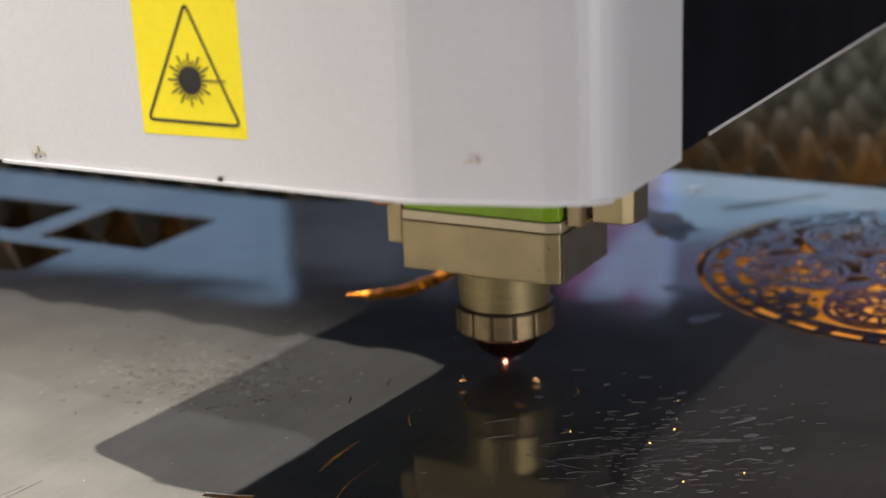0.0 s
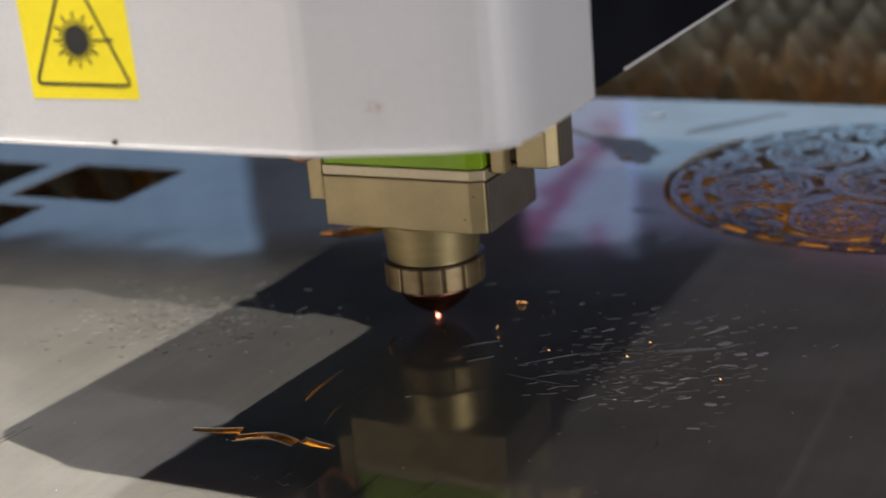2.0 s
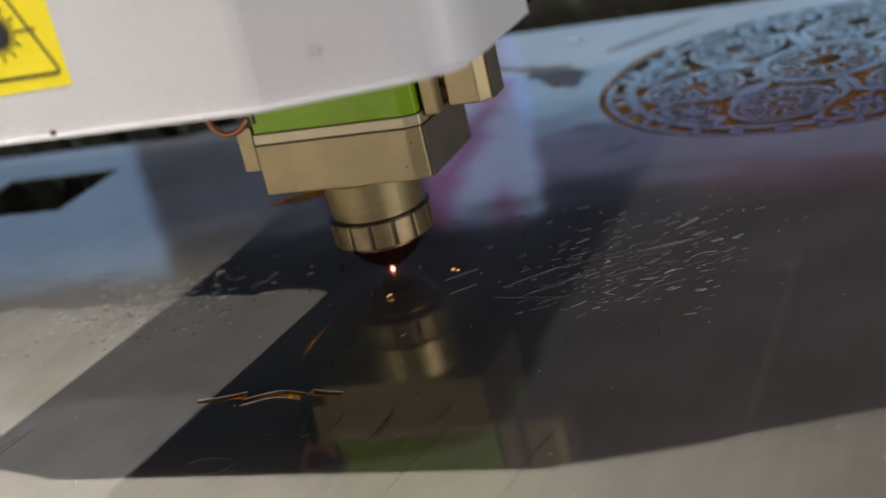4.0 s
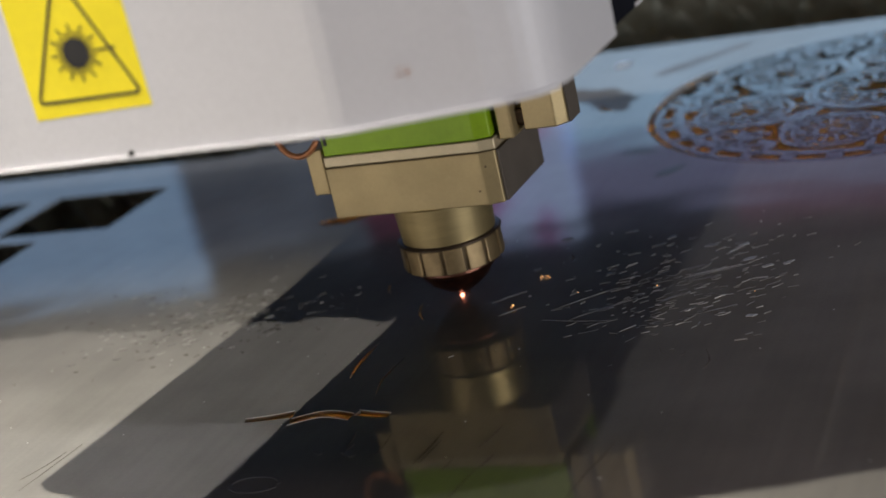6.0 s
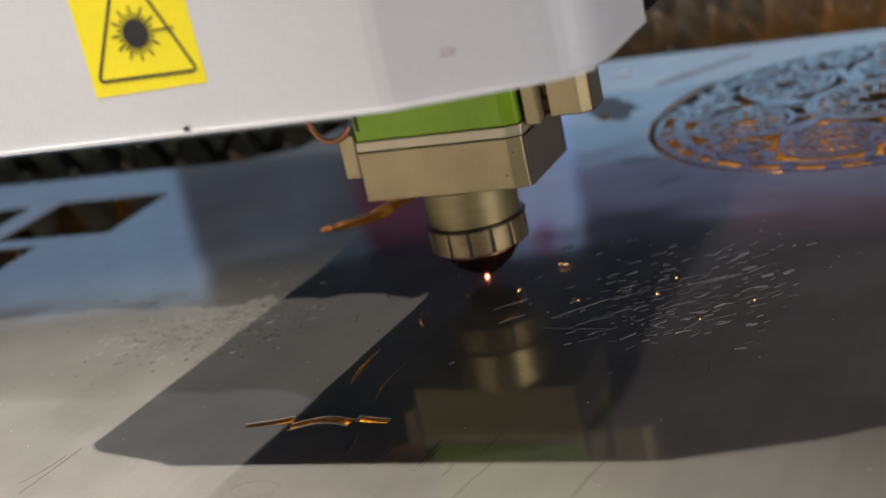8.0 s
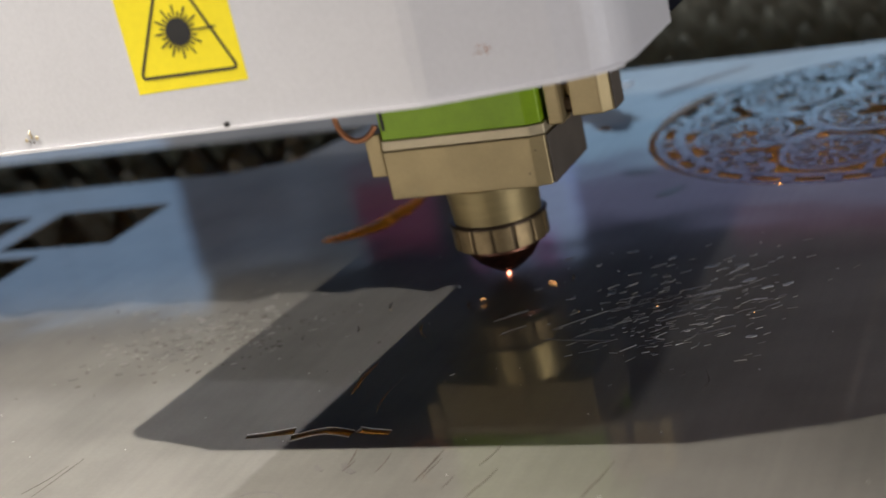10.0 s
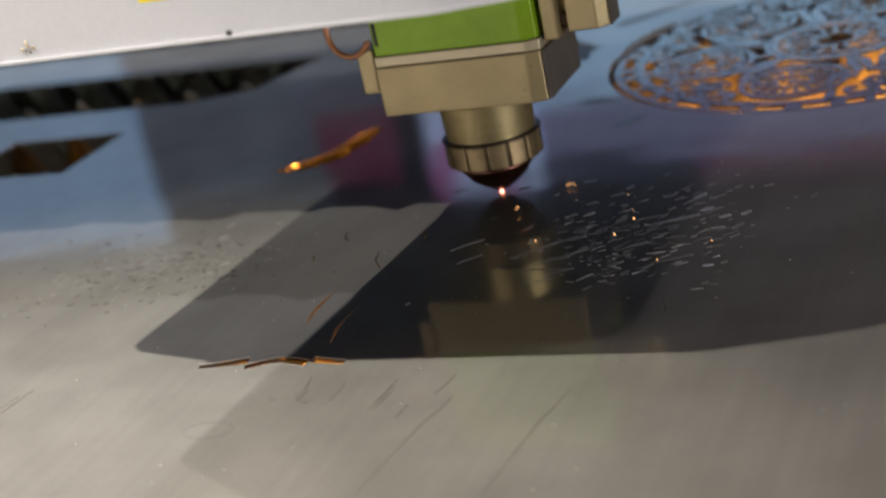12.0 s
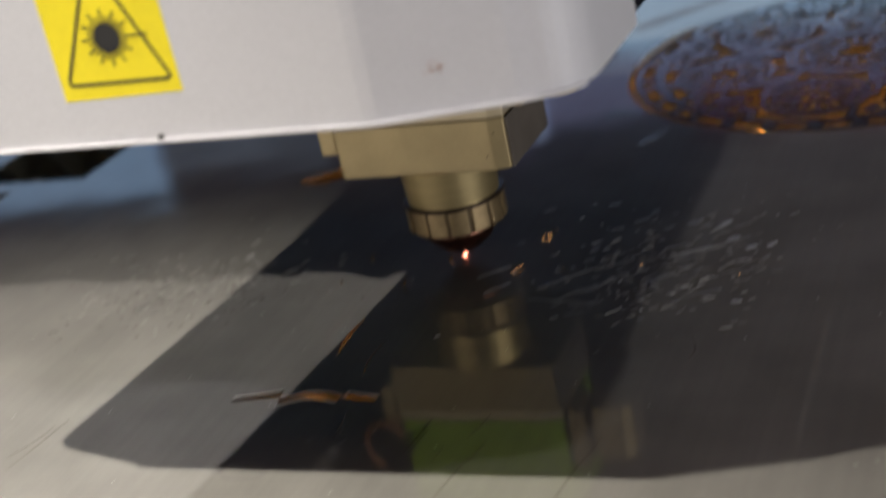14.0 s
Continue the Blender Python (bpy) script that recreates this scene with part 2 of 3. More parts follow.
def tube(points, radius, sides=10):
    bm = bmesh.new()
    rows = []
    for i, p in enumerate(points):
        a, b = Vector(points[max(i - 1, 0)]), Vector(points[min(i + 1, len(points) - 1)])
        d = (b - a).normalized()
        u = d.cross(Vector((0.13, 0.9, 0.4))).normalized()
        w = d.cross(u)
        r = radius[i] if isinstance(radius, (list, tuple)) else radius
        rows.append([bm.verts.new(Vector(p) + r * (math.cos(2 * math.pi * k / sides) * u + math.sin(2 * math.pi * k / sides) * w)) for k in range(sides)])
    for a, b in zip(rows, rows[1:]):
        for k in range(sides):
            bm.faces.new((a[k], a[(k + 1) % sides], b[(k + 1) % sides], b[k]))
    bm.faces.new(rows[0][::-1])
    bm.faces.new(rows[-1])
    return bm


# ---- the hall that closes the place ----
def hall():
    tagged(part("floor", box(-7, 7, -7, 7, -0.9, -0.8), M_FLOOR), "dark grey concrete floor of the hall", "floor", kind="structure")
    tagged(part("ceiling", box(-7, 7, -7, 7, 4.2, 4.3), M_CEIL), "dim grey ceiling of the hall", "ceiling", kind="structure")
    tagged(part("wall_north", box(-7, 7, 5.061, 5.3, -0.8, 4.2), M_HALL), "dark grey hall wall behind the stand panels", "wall", kind="structure")
    tagged(part("wall_south", box(-7, 7, -7.2, -7, -0.8, 4.2), M_HALL), "dark grey hall wall", "wall", kind="structure")
    tagged(part("wall_east", box(7, 7.2, -7, 7, -0.8, 4.2), M_HALL), "dark grey hall wall", "wall", kind="structure")
    tagged(part("wall_west", box(-7.2, -7, -7, 7, -0.8, 4.2), M_HALL), "dark grey hall wall", "wall", kind="structure")


def display_board(x0, x1, z0, z1, y, mat, label):
    ob = part("display_board", box(x0, x1, y, y + 0.06, z0, z1, 0.004), mat)
    tagged(ob, label, "panel", "panels of the stand behind the machine")


hall()
display_board(-5.90, -3.65, 0.92, 1.97, 5.0, M_BLUE, "back-lit pale blue display panel hung on the hall wall")
display_board(-3.63, -2.78, 0.92, 1.84, 5.0, M_TEAL, "dark teal display panel hung on the hall wall")
display_board(-2.76, -2.42, 1.43, 1.75, 5.0, M_PINK, "magenta display panel hung on the hall wall")
display_board(-2.76, -2.28, 0.92, 1.41, 5.0, M_TEAL, "dark teal display panel under the magenta one")
display_board(-2.26, -1.79, 0.92, 1.78, 5.0, M_LILAC, "back-lit pale lilac display panel hung on the hall wall")
display_board(-1.77, 0.30, 1.462, 1.72, 5.0, M_PURPLE, "dusky violet display board hung on the hall wall")
display_board(-1.15, 0.30, 1.722, 1.79, 5.0, M_PINK, "magenta rim board over the violet board")
display_board(-1.77, 0.30, 0.92, 1.46, 5.0, M_PALE, "back-lit pale blue display board hung on the hall wall")


def pennant(points, label):
    ob = part("stand_pennant", prism(points, 0, 0.03), M_ROSE)
    ob.matrix_basis = Matrix.Translation((0.0, 4.998, 0.0)) @ pose(0, 0, 0, 90)
    tagged(ob, label, "pennant", "stripes on the lilac panel")


pennant([(-2.25, 1.665), (-2.25, 1.78), (-2.20, 1.78), (-1.795, 1.262), (-1.895, 1.270)], "rose slanting stripe on the lilac display panel")
pennant([(-2.00, 1.78), (-1.87, 1.78), (-1.93, 1.705)], "rose small triangle on the lilac display panel")


# ---- the cutting bed ----
SHEET_T = 0.0012
DISC = (0.135, 0.182, 0.108)


def smooth_line(pts, n=8):
    """Catmull-Rom through plan points."""
    out = []
    for i in range(len(pts) - 1):
        p = [Vector(pts[max(0, min(len(pts) - 1, i + k))]) for k in (-1, 0, 1, 2)]
        for j in range(n):
            t = j / n
            out.append(tuple(0.5 * (2 * p[1] + (p[2] - p[0]) * t + (2 * p[0] - 5 * p[1] + 4 * p[2] - p[3]) * t * t + (3 * p[1] - p[0] - 3 * p[2] + p[3]) * t ** 3)))
    out.append(tuple(pts[-1]))
    return out


def band(line, width):
    """A closed outline round a plan line."""
    left, right = [], []
    for i, p in enumerate(line):
        a, b = Vector(line[max(i - 1, 0)]), Vector(line[min(i + 1, len(line) - 1)])
        d = (b - a).normalized()
        w = width(i / (len(line) - 1)) / 2
        left.append((p[0] - d.y * w, p[1] + d.x * w))
        right.append((p[0] + d.y * w, p[1] - d.x * w))
    return left + right[::-1]


CUTS = ([(0.0391, -0.0192), (0.0420, -0.0235), (0.0420, -0.0286)], [(-0.0322, -0.0385), (-0.0312, -0.0440), (-0.0274, -0.0497)],
        [(-0.0086, -0.0610), (-0.0068, -0.0700), (-0.0010, -0.0790)], [(0.0043, -0.0424), (0.0050, -0.0480), (0.0092, -0.0543)],
        [(0.0060, -0.1414), (0.0036, -0.1318), (0.0033, -0.1221), (0.0043, -0.1103)], [(-0.0108, -0.1260), (-0.0124, -0.1120), (-0.0118, -0.0970)],
        [(-0.0375, -0.0620), (-0.0355, -0.0655), (-0.0345, -0.0690)])


def holes():
    out = [[(-0.321, 0.070), (-0.246, 0.070), (-0.246, 0.133), (-0.321, 0.133)],
           [(-0.420, 0.012), (-0.283, 0.016), (-0.283, 0.057), (-0.420, 0.057)],
           [(-0.560, 0.184), (-0.235, 0.182), (-0.196, 0.196), (-0.178, 0.258), (-0.560, 0.266)],
           [(-0.420, 0.075), (-0.340, 0.075), (-0.340, 0.130), (-0.420, 0.130)]]
    cx, cy, r = DISC
    r, cy = r + 0.0022, cy - 0.0024
    out.append([(cx + r * math.cos(2 * math.pi * i / 96), cy + r * math.sin(2 * math.pi * i / 96)) for i in range(96)])
    # moustache-shaped slot in three strokes
    out.append(band(smooth_line([(-0.0372, -0.1570), (-0.028, -0.1552), (-0.0198, -0.1530)]), lambda t: 0.0020 + 0.0024 * t))
    out.append(band(smooth_line([(-0.0187, -0.1585), (-0.008, -0.1535), (0.0035, -0.1560)]), lambda t: 0.0044))
    out.append(band(smooth_line([(0.0045, -0.1532), (0.010, -0.1546), (0.0175, -0.1557)]), lambda t: 0.0038 - 0.0012 * t))
    # ragged leaf-shaped slot behind the nozzle
    rag = random.Random(9)
    out.append(band(smooth_line([(-0.106, 0.045), (-0.092, 0.052), (-0.082, 0.066), (-0.076, 0.102)]), lambda t: (0.003 + 0.013 * math.sin(math.pi * min(1, t * 0.98)) ** 0.8) * rag.uniform(0.82, 1.15)))
    # small cut at the end of the ragged smear
    out.append(band(smooth_line([(-0.010, 0.196), (-0.004, 0.193), (0.002, 0.192)]), lambda t: 0.001 + 0.007 * math.sin(math.pi * t)))
    # thin curved cuts
    for pts, wide in zip(CUTS, (0.0006, 0.0006, 0.0006, 0.0006, 0.0006, 0.0015, 0.0006)):
        out.append(band(smooth_line(pts), lambda t: 0.0001 + wide * math.sin(math.pi * t)))
    return out


def inside(loop, x, y):
    hit = False
    for (x0, y0), (x1, y1) in zip(loop, loop[1:] + loop[:1]):
        if (y0 > y) != (y1 > y) and x < x0 + (y - y0) / (y1 - y0) * (x1 - x0):
            hit = not hit
    return hit


def plate(outer, inner, z0, z1, mat, name):
    """A flat plate with cut-outs: top, bottom and cut walls."""
    verts, edges = [], []
    for loop in (outer, *inner):
        n = len(verts)
        verts += [Vector(p) for p in loop]
        edges += [(n + i, n + (i + 1) % len(loop)) for i in range(len(loop))]
    vs, es, fs, *rest = delaunay_2d_cdt(verts, edges, [], 1, 1e-7)
    bm = bmesh.new()
    bv = [bm.verts.new((v.x, v.y, z1)) for v in vs]
    for f in fs:
        x, y = sum(vs[k].x for k in f) / len(f), sum(vs[k].y for k in f) / len(f)
        if inside(outer, x, y) and not any(inside(h, x, y) for h in inner):
            bm.faces.new([bv[k] for k in f])
    r = bmesh.ops.extrude_face_region(bm, geom=bm.faces[:])
    for v in r["geom"]:
        if isinstance(v, bmesh.types.BMVert):
            v.co.z = z0
    bmesh.ops.recalc_face_normals(bm, faces=bm.faces[:])
    return part(name, bm, mat)


def outer_sheet():
    return [(-0.80, -0.75), (0.75, -0.75), (0.75, 0.310), (0.10, 0.322), (-0.80, 0.338)]


sheet = plate(outer_sheet(), holes(), -SHEET_T, 0.0, M_SHEET, "steel_sheet")
tagged(sheet, "shiny mill-finish steel sheet with cut-outs, lying on the slats", "metal sheet")


def arc(cx, cy, r, a0, a1, n=24):
    return [(cx + r * math.cos(a0 + (a1 - a0) * i / n), cy + r * math.sin(a0 + (a1 - a0) * i / n)) for i in range(n + 1)]


def filigree():
    """The round openwork ornament: rings, scrolls, petals and stars of thin cut steel."""
    cx, cy, R = DISC
    thing = empty("filigree_disc", cx, cy, -0.0004)
    thing.rotation_euler = (radians(0.45), 0, 0)   # its near side has sagged
    tagged(thing, "round openwork ornament cut out of the steel sheet", "ornament")
    z0, z1 = -SHEET_T, -0.0003

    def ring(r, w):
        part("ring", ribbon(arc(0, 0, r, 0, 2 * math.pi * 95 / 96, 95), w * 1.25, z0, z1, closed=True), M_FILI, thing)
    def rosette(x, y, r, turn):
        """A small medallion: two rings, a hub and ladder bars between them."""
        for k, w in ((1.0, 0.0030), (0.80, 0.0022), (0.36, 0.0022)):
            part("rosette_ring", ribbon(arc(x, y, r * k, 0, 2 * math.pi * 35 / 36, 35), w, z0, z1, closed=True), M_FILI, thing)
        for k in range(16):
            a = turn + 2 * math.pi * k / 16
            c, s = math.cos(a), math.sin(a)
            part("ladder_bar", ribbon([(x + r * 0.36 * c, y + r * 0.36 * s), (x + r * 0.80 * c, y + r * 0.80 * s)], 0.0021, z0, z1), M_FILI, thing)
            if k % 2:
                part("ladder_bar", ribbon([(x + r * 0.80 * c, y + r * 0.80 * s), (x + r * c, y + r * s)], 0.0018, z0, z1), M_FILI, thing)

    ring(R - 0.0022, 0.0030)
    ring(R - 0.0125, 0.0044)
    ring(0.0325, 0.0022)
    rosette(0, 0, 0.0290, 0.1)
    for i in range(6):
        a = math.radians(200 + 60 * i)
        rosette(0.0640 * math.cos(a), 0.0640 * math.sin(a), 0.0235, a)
    # border links, and leafy scrolls in the gaps between the rosettes
    rnd = random.Random(31)
    for i in range(34):
        a = 2 * math.pi * (i + rnd.uniform(-0.2, 0.2)) / 34
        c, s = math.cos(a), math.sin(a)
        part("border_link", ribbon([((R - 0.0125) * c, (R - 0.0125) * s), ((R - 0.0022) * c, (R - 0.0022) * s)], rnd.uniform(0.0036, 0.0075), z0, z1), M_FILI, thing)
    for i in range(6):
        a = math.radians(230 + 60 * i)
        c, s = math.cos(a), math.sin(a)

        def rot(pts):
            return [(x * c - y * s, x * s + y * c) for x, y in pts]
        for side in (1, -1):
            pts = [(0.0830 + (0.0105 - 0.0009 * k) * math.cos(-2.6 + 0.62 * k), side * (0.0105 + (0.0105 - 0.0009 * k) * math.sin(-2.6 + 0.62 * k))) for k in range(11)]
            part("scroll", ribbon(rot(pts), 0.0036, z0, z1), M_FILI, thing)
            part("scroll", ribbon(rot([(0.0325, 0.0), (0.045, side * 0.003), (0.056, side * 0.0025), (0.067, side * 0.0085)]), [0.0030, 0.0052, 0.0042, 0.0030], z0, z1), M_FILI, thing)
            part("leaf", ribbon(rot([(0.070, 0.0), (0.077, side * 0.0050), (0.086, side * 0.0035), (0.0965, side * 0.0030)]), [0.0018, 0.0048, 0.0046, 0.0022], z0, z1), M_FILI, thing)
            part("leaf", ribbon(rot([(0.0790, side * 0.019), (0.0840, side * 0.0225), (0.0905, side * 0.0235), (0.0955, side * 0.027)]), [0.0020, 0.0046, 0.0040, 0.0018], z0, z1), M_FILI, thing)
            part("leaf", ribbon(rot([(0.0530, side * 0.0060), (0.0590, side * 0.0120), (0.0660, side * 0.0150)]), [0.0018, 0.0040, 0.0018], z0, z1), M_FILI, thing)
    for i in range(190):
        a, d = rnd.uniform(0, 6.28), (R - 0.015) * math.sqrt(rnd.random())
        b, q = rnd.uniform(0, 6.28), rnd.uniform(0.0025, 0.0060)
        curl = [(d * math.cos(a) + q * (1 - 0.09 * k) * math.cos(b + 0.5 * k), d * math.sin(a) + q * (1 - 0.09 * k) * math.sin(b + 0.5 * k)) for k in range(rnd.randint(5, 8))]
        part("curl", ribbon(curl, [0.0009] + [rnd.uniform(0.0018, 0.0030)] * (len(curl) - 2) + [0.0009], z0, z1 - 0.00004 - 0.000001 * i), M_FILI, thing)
    lip = [(x, y, 0.0006) for x, y in arc(0, 0, R + 0.0008, 2.55, 3.20, 20)]
    part("raised_lip", tube(lip, [0.0002] + [0.0004 + 0.0010 * math.sin(math.pi * k / 20) for k in range(1, 20)] + [0.0002], 8), M_TRIM, thing, "bright raised lip of the cut edge", smooth=True)
    return thing


filigree()


PITCH, DEPTH, TIP = 0.040, 0.036, -0.0025


def tooth_mesh(seed):
    """One burnt saw tooth: a leaning, blunt-topped blade point."""
    r = random.Random(seed)
    a, b, top = PITCH * r.uniform(0.44, 0.48), PITCH * r.uniform(0.52, 0.56), DEPTH - r.uniform(0, 0.004)
    bm = bmesh.new()
    rows = []
    for x, z in ((0.0, r.uniform(0, 0.004)), (a * 0.55, top * 0.5 + r.uniform(-0.002, 0.002)), (a, top), (b, top - r.uniform(0, 0.002)), (b + (PITCH - b) * 0.5, top * 0.5 + r.uniform(-0.002, 0.002)), (PITCH, r.uniform(0, 0.004))):
        w = r.uniform(-0.0010, 0.0010) if z > 0.006 else 0.0
        rows.append([bm.verts.new((x, w - 0.0015, z)), bm.verts.new((x, w + 0.0015, z)), bm.verts.new((x, 0.0015, -0.001)), bm.verts.new((x, -0.0015, -0.001))])
    for p, q in zip(rows, rows[1:]):
        for k in range(4):
            bm.faces.new((p[k], p[(k + 1) % 4], q[(k + 1) % 4], q[k]))
    bm.faces.new(rows[0][::-1])
    bm.faces.new(rows[-1])
    bmesh.ops.recalc_face_normals(bm, faces=bm.faces[:])
    me = bpy.data.meshes.new("tooth")
    bm.to_mesh(me)
    bm.free()
    me.materials.append(M_SLAT)
    return me


TEETH = [tooth_mesh(60 + k) for k in range(6)]


def slat(y, seed, x0=-0.80, x1=0.80):
    """A sacrificial support slat with burnt saw teeth."""
    rnd = random.Random(seed)
    thing = empty("support_slat", 0, y, -0.11)
    tagged(thing, "burnt saw-toothed steel support slat of the cutting bed", "slat", "slats of the cutting bed")
    part("blade", box(x0, x1, -0.0015, 0.0015, 0.0, 0.1089 + TIP - DEPTH), M_SLAT, thing)
    x = x0 + rnd.uniform(0, 0.012)
    while x < x1 - PITCH:
        tooth = new("tooth", TEETH[rnd.randrange(6)])
        tooth.parent = thing
        tooth.matrix_basis = Matrix.Translation((x, 0, 0.11 + TIP - DEPTH))
        x += PITCH


for i in range(32):
    slat(-0.70 + 0.066 * i, 100 + i)
bed = empty("cutting_bed", 0, 0, -0.11)
tagged(bed, "dark steel frame and dross tray under the slats", "machine bed")
part("tray", box(-0.95, 0.95, -0.95, 1.6, -0.30, -0.29, bm=None), M_BED, bed)
for a in ((-0.95, -0.82, -0.95, 1.6), (0.82, 0.95, -0.95, 1.6), (-0.82, 0.82, -0.95, -0.76), (-0.82, 0.82, 1.42, 1.6)):
    part("frame_beam", box(*a, -0.289, -0.004), M_BED, bed)
# unseen baffle added to keep the disc's spark glow off the left cut-outs
part("glow_baffle", box(-0.165, -0.155, -0.759, 1.419, -0.289, 0.06), M_BED, bed)
part("leg", box(-0.9, 0.9, -0.9, 1.5, -0.69, -0.301), M_BED, bed)


# ---- the cutting head ----
head = empty("laser_head")
tagged(head, "laser cutting head with a white cover over a brass-coloured nozzle block", "laser head")
CZ = 0.113   # lower rim of the cover


def head_cover():
    """White sheet-metal cover, open below, with a chamfered left and a rounded right corner."""
    outer = [(-0.117, 0.060), (-0.134, -0.153), (-0.129, -0.1575), (-0.099, -0.1655), (-0.095, -0.166), (0.052, -0.166), (0.056, -0.1655), (0.092, -0.1557)]
    outer += [(0.0925 + 0.0168 * math.sin(a), -0.137 - 0.0168 * math.cos(a)) for a in [0.30 + 0.2 * k for k in range(7)]]
    outer += [(0.1095, -0.132), (0.1095, -0.0940)]
    inner = [(x * 0.984 + (-0.012 * 0.016), y + 0.0022 if y < -0.13 else y) for x, y in outer]
    top = 0.50
    bm = bmesh.new()
    rows = []
    for o, i in zip(outer, inner):
        rows.append([bm.verts.new((*o, CZ)), bm.verts.new((*o, top)), bm.verts.new((*i, top)), bm.verts.new((*i, CZ))])
    for a, b in zip(rows, rows[1:]):
        for k in range(4):
            bm.faces.new((a[k], a[(k + 1) % 4], b[(k + 1) % 4], b[k]))
    bm.faces.new(rows[0])
    bm.faces.new(rows[-1][::-1])
    shell = part("cover", bm, M_WHITE, head, "white powder-coated sheet-metal cover")
    part("side_panel", box(0.1015, 0.1060, -0.0935, 0.30, CZ + 0.0002, 0.50), M_DARK, head, "black side panel")
    part("edge_trim", box(0.1061, 0.1066, -0.0600, 0.30, CZ + 0.0004, CZ + 0.0016), M_WHITE, head, "bare bright metal edge")
    part("back_panel", box(-0.134, 0.1012, 0.0605, 0.064, CZ, 0.50), M_DARK, head)
    part("lid", box(-0.134, 0.1100, -0.163, 0.060, 0.5005, 0.503), M_WHITE, head)
    # added unseen plates that keep the white inside out of the sheet's reflection
    for a in ((-0.090, 0.076, -0.1500, -0.0300), (-0.124, -0.0460, -0.0298, 0.0600), (0.0660, 0.1010, -0.0298, 0.0600)):
        part("reflection_blocker", box(*a, CZ + 0.006, CZ + 0.008), M_DARK, head, "unseen black plate added to darken the cover's reflection")
    hem = [(x * 1.0045, y - 0.0006) for x, y in outer[3:-4]]
    part("hem", ribbon(hem, 0.0010, CZ - 0.0004, CZ + 0.0006), M_WHITE, shell)
    # rivet hole and chipped paint along the rim
    part("rivet", lathe([(0.0009, 0), (0.0009, 0.0006)], n=12), M_BLACK, shell).matrix_basis = pose(-0.0109, -0.1662, CZ + 0.0012, 90)
    rnd = random.Random(4)
    for cx, cz, mat, n, s in ((-0.084, 0.118, M_GOLDL, 9, 0.0022), (-0.084, 0.1163, M_DIRT, 4, 0.0015), (0.0735, 0.1255, M_WIRE, 11, 0.0019)):
        for k in range(n):
            x, z = cx + rnd.gauss(0, s * 0.7), cz + rnd.gauss(0, s * 0.5)
            y = -0.1662 if x < 0.05 else -0.1662 + (x - 0.055) * 0.262
            r = rnd.uniform(0.0002, 0.0005) * (1.6 if mat is M_GOLDL else 0.9)
            part("chip", lathe([(r, 0), (r * 0.6, 0.0002)], n=7), mat, shell).matrix_basis = pose(x, y, z, 90, 0, 14 if x > 0.05 else 0)
    return shell


cover = head_cover()


def warning_sticker():
    """Yellow laser warning label with a triangle and a star-burst."""
    y = -0.16602
    st = part("warning_sticker", box(-0.0195, 0.0195, -0.00006, 0, 0, 0.0434), M_YELLOW, cover, "yellow laser warning sticker with black triangle")
    st.matrix_basis = pose(-0.0194, y, 0.1268, 0, -0.8, 0)
    bm = bmesh.new()
    tri = [(-0.0170, 0.0046), (0.0174, 0.0040), (0.0008, 0.0403)]
    line = []
    for i in range(3):
        a, b, c = Vector(tri[i - 1]), Vector(tri[i]), Vector(tri[(i + 1) % 3])
        p, q = b + (a - b).normalized() * 0.0022, b + (c - b).normalized() * 0.0022
        for k in range(6):
            t = k / 5
            line.append(tuple((1 - t) ** 2 * p + 2 * t * (1 - t) * b + t * t * q))
    ribbon(line, 0.0009, 0, 0.0001, bm, closed=True)
    part("triangle", bm, M_BLACK, st).matrix_basis = pose(0, -0.00009, 0, 90)
    bm = ribbon(arc(0, 0, 0.0021, 0, 2 * math.pi * 23 / 24, 23), 0.0042, 0, 0.0001, closed=True)
    part("burst", bm, M_BLACK, st).matrix_basis = pose(0.0002, -0.00009, 0.0172, 90)
    for k in range(24):
        a = 2 * math.pi * k / 24
        r = 0.0130 if k == 0 else 0.0082 if k % 2 == 0 else 0.0062
        bm = ribbon([(0.003 * math.cos(a), 0.003 * math.sin(a)), (r * math.cos(a), r * math.sin(a))], 0.0005, 0, 0.00012)
        part("ray", bm, M_BLACK, st).matrix_basis = pose(0.0002, -0.00009, 0.0172, 90)


warning_sticker()

# the cover sits a little nearer and higher than drawn above: one change of size about a point before it
NEARER = Matrix.Translation((0.245, -0.53, 0.21)) @ Matrix.Scale(0.967, 4) @ Matrix.Translation((-0.245, 0.53, -0.21))
for piece in head.children:
    piece.matrix_basis = NEARER @ piece.matrix_basis


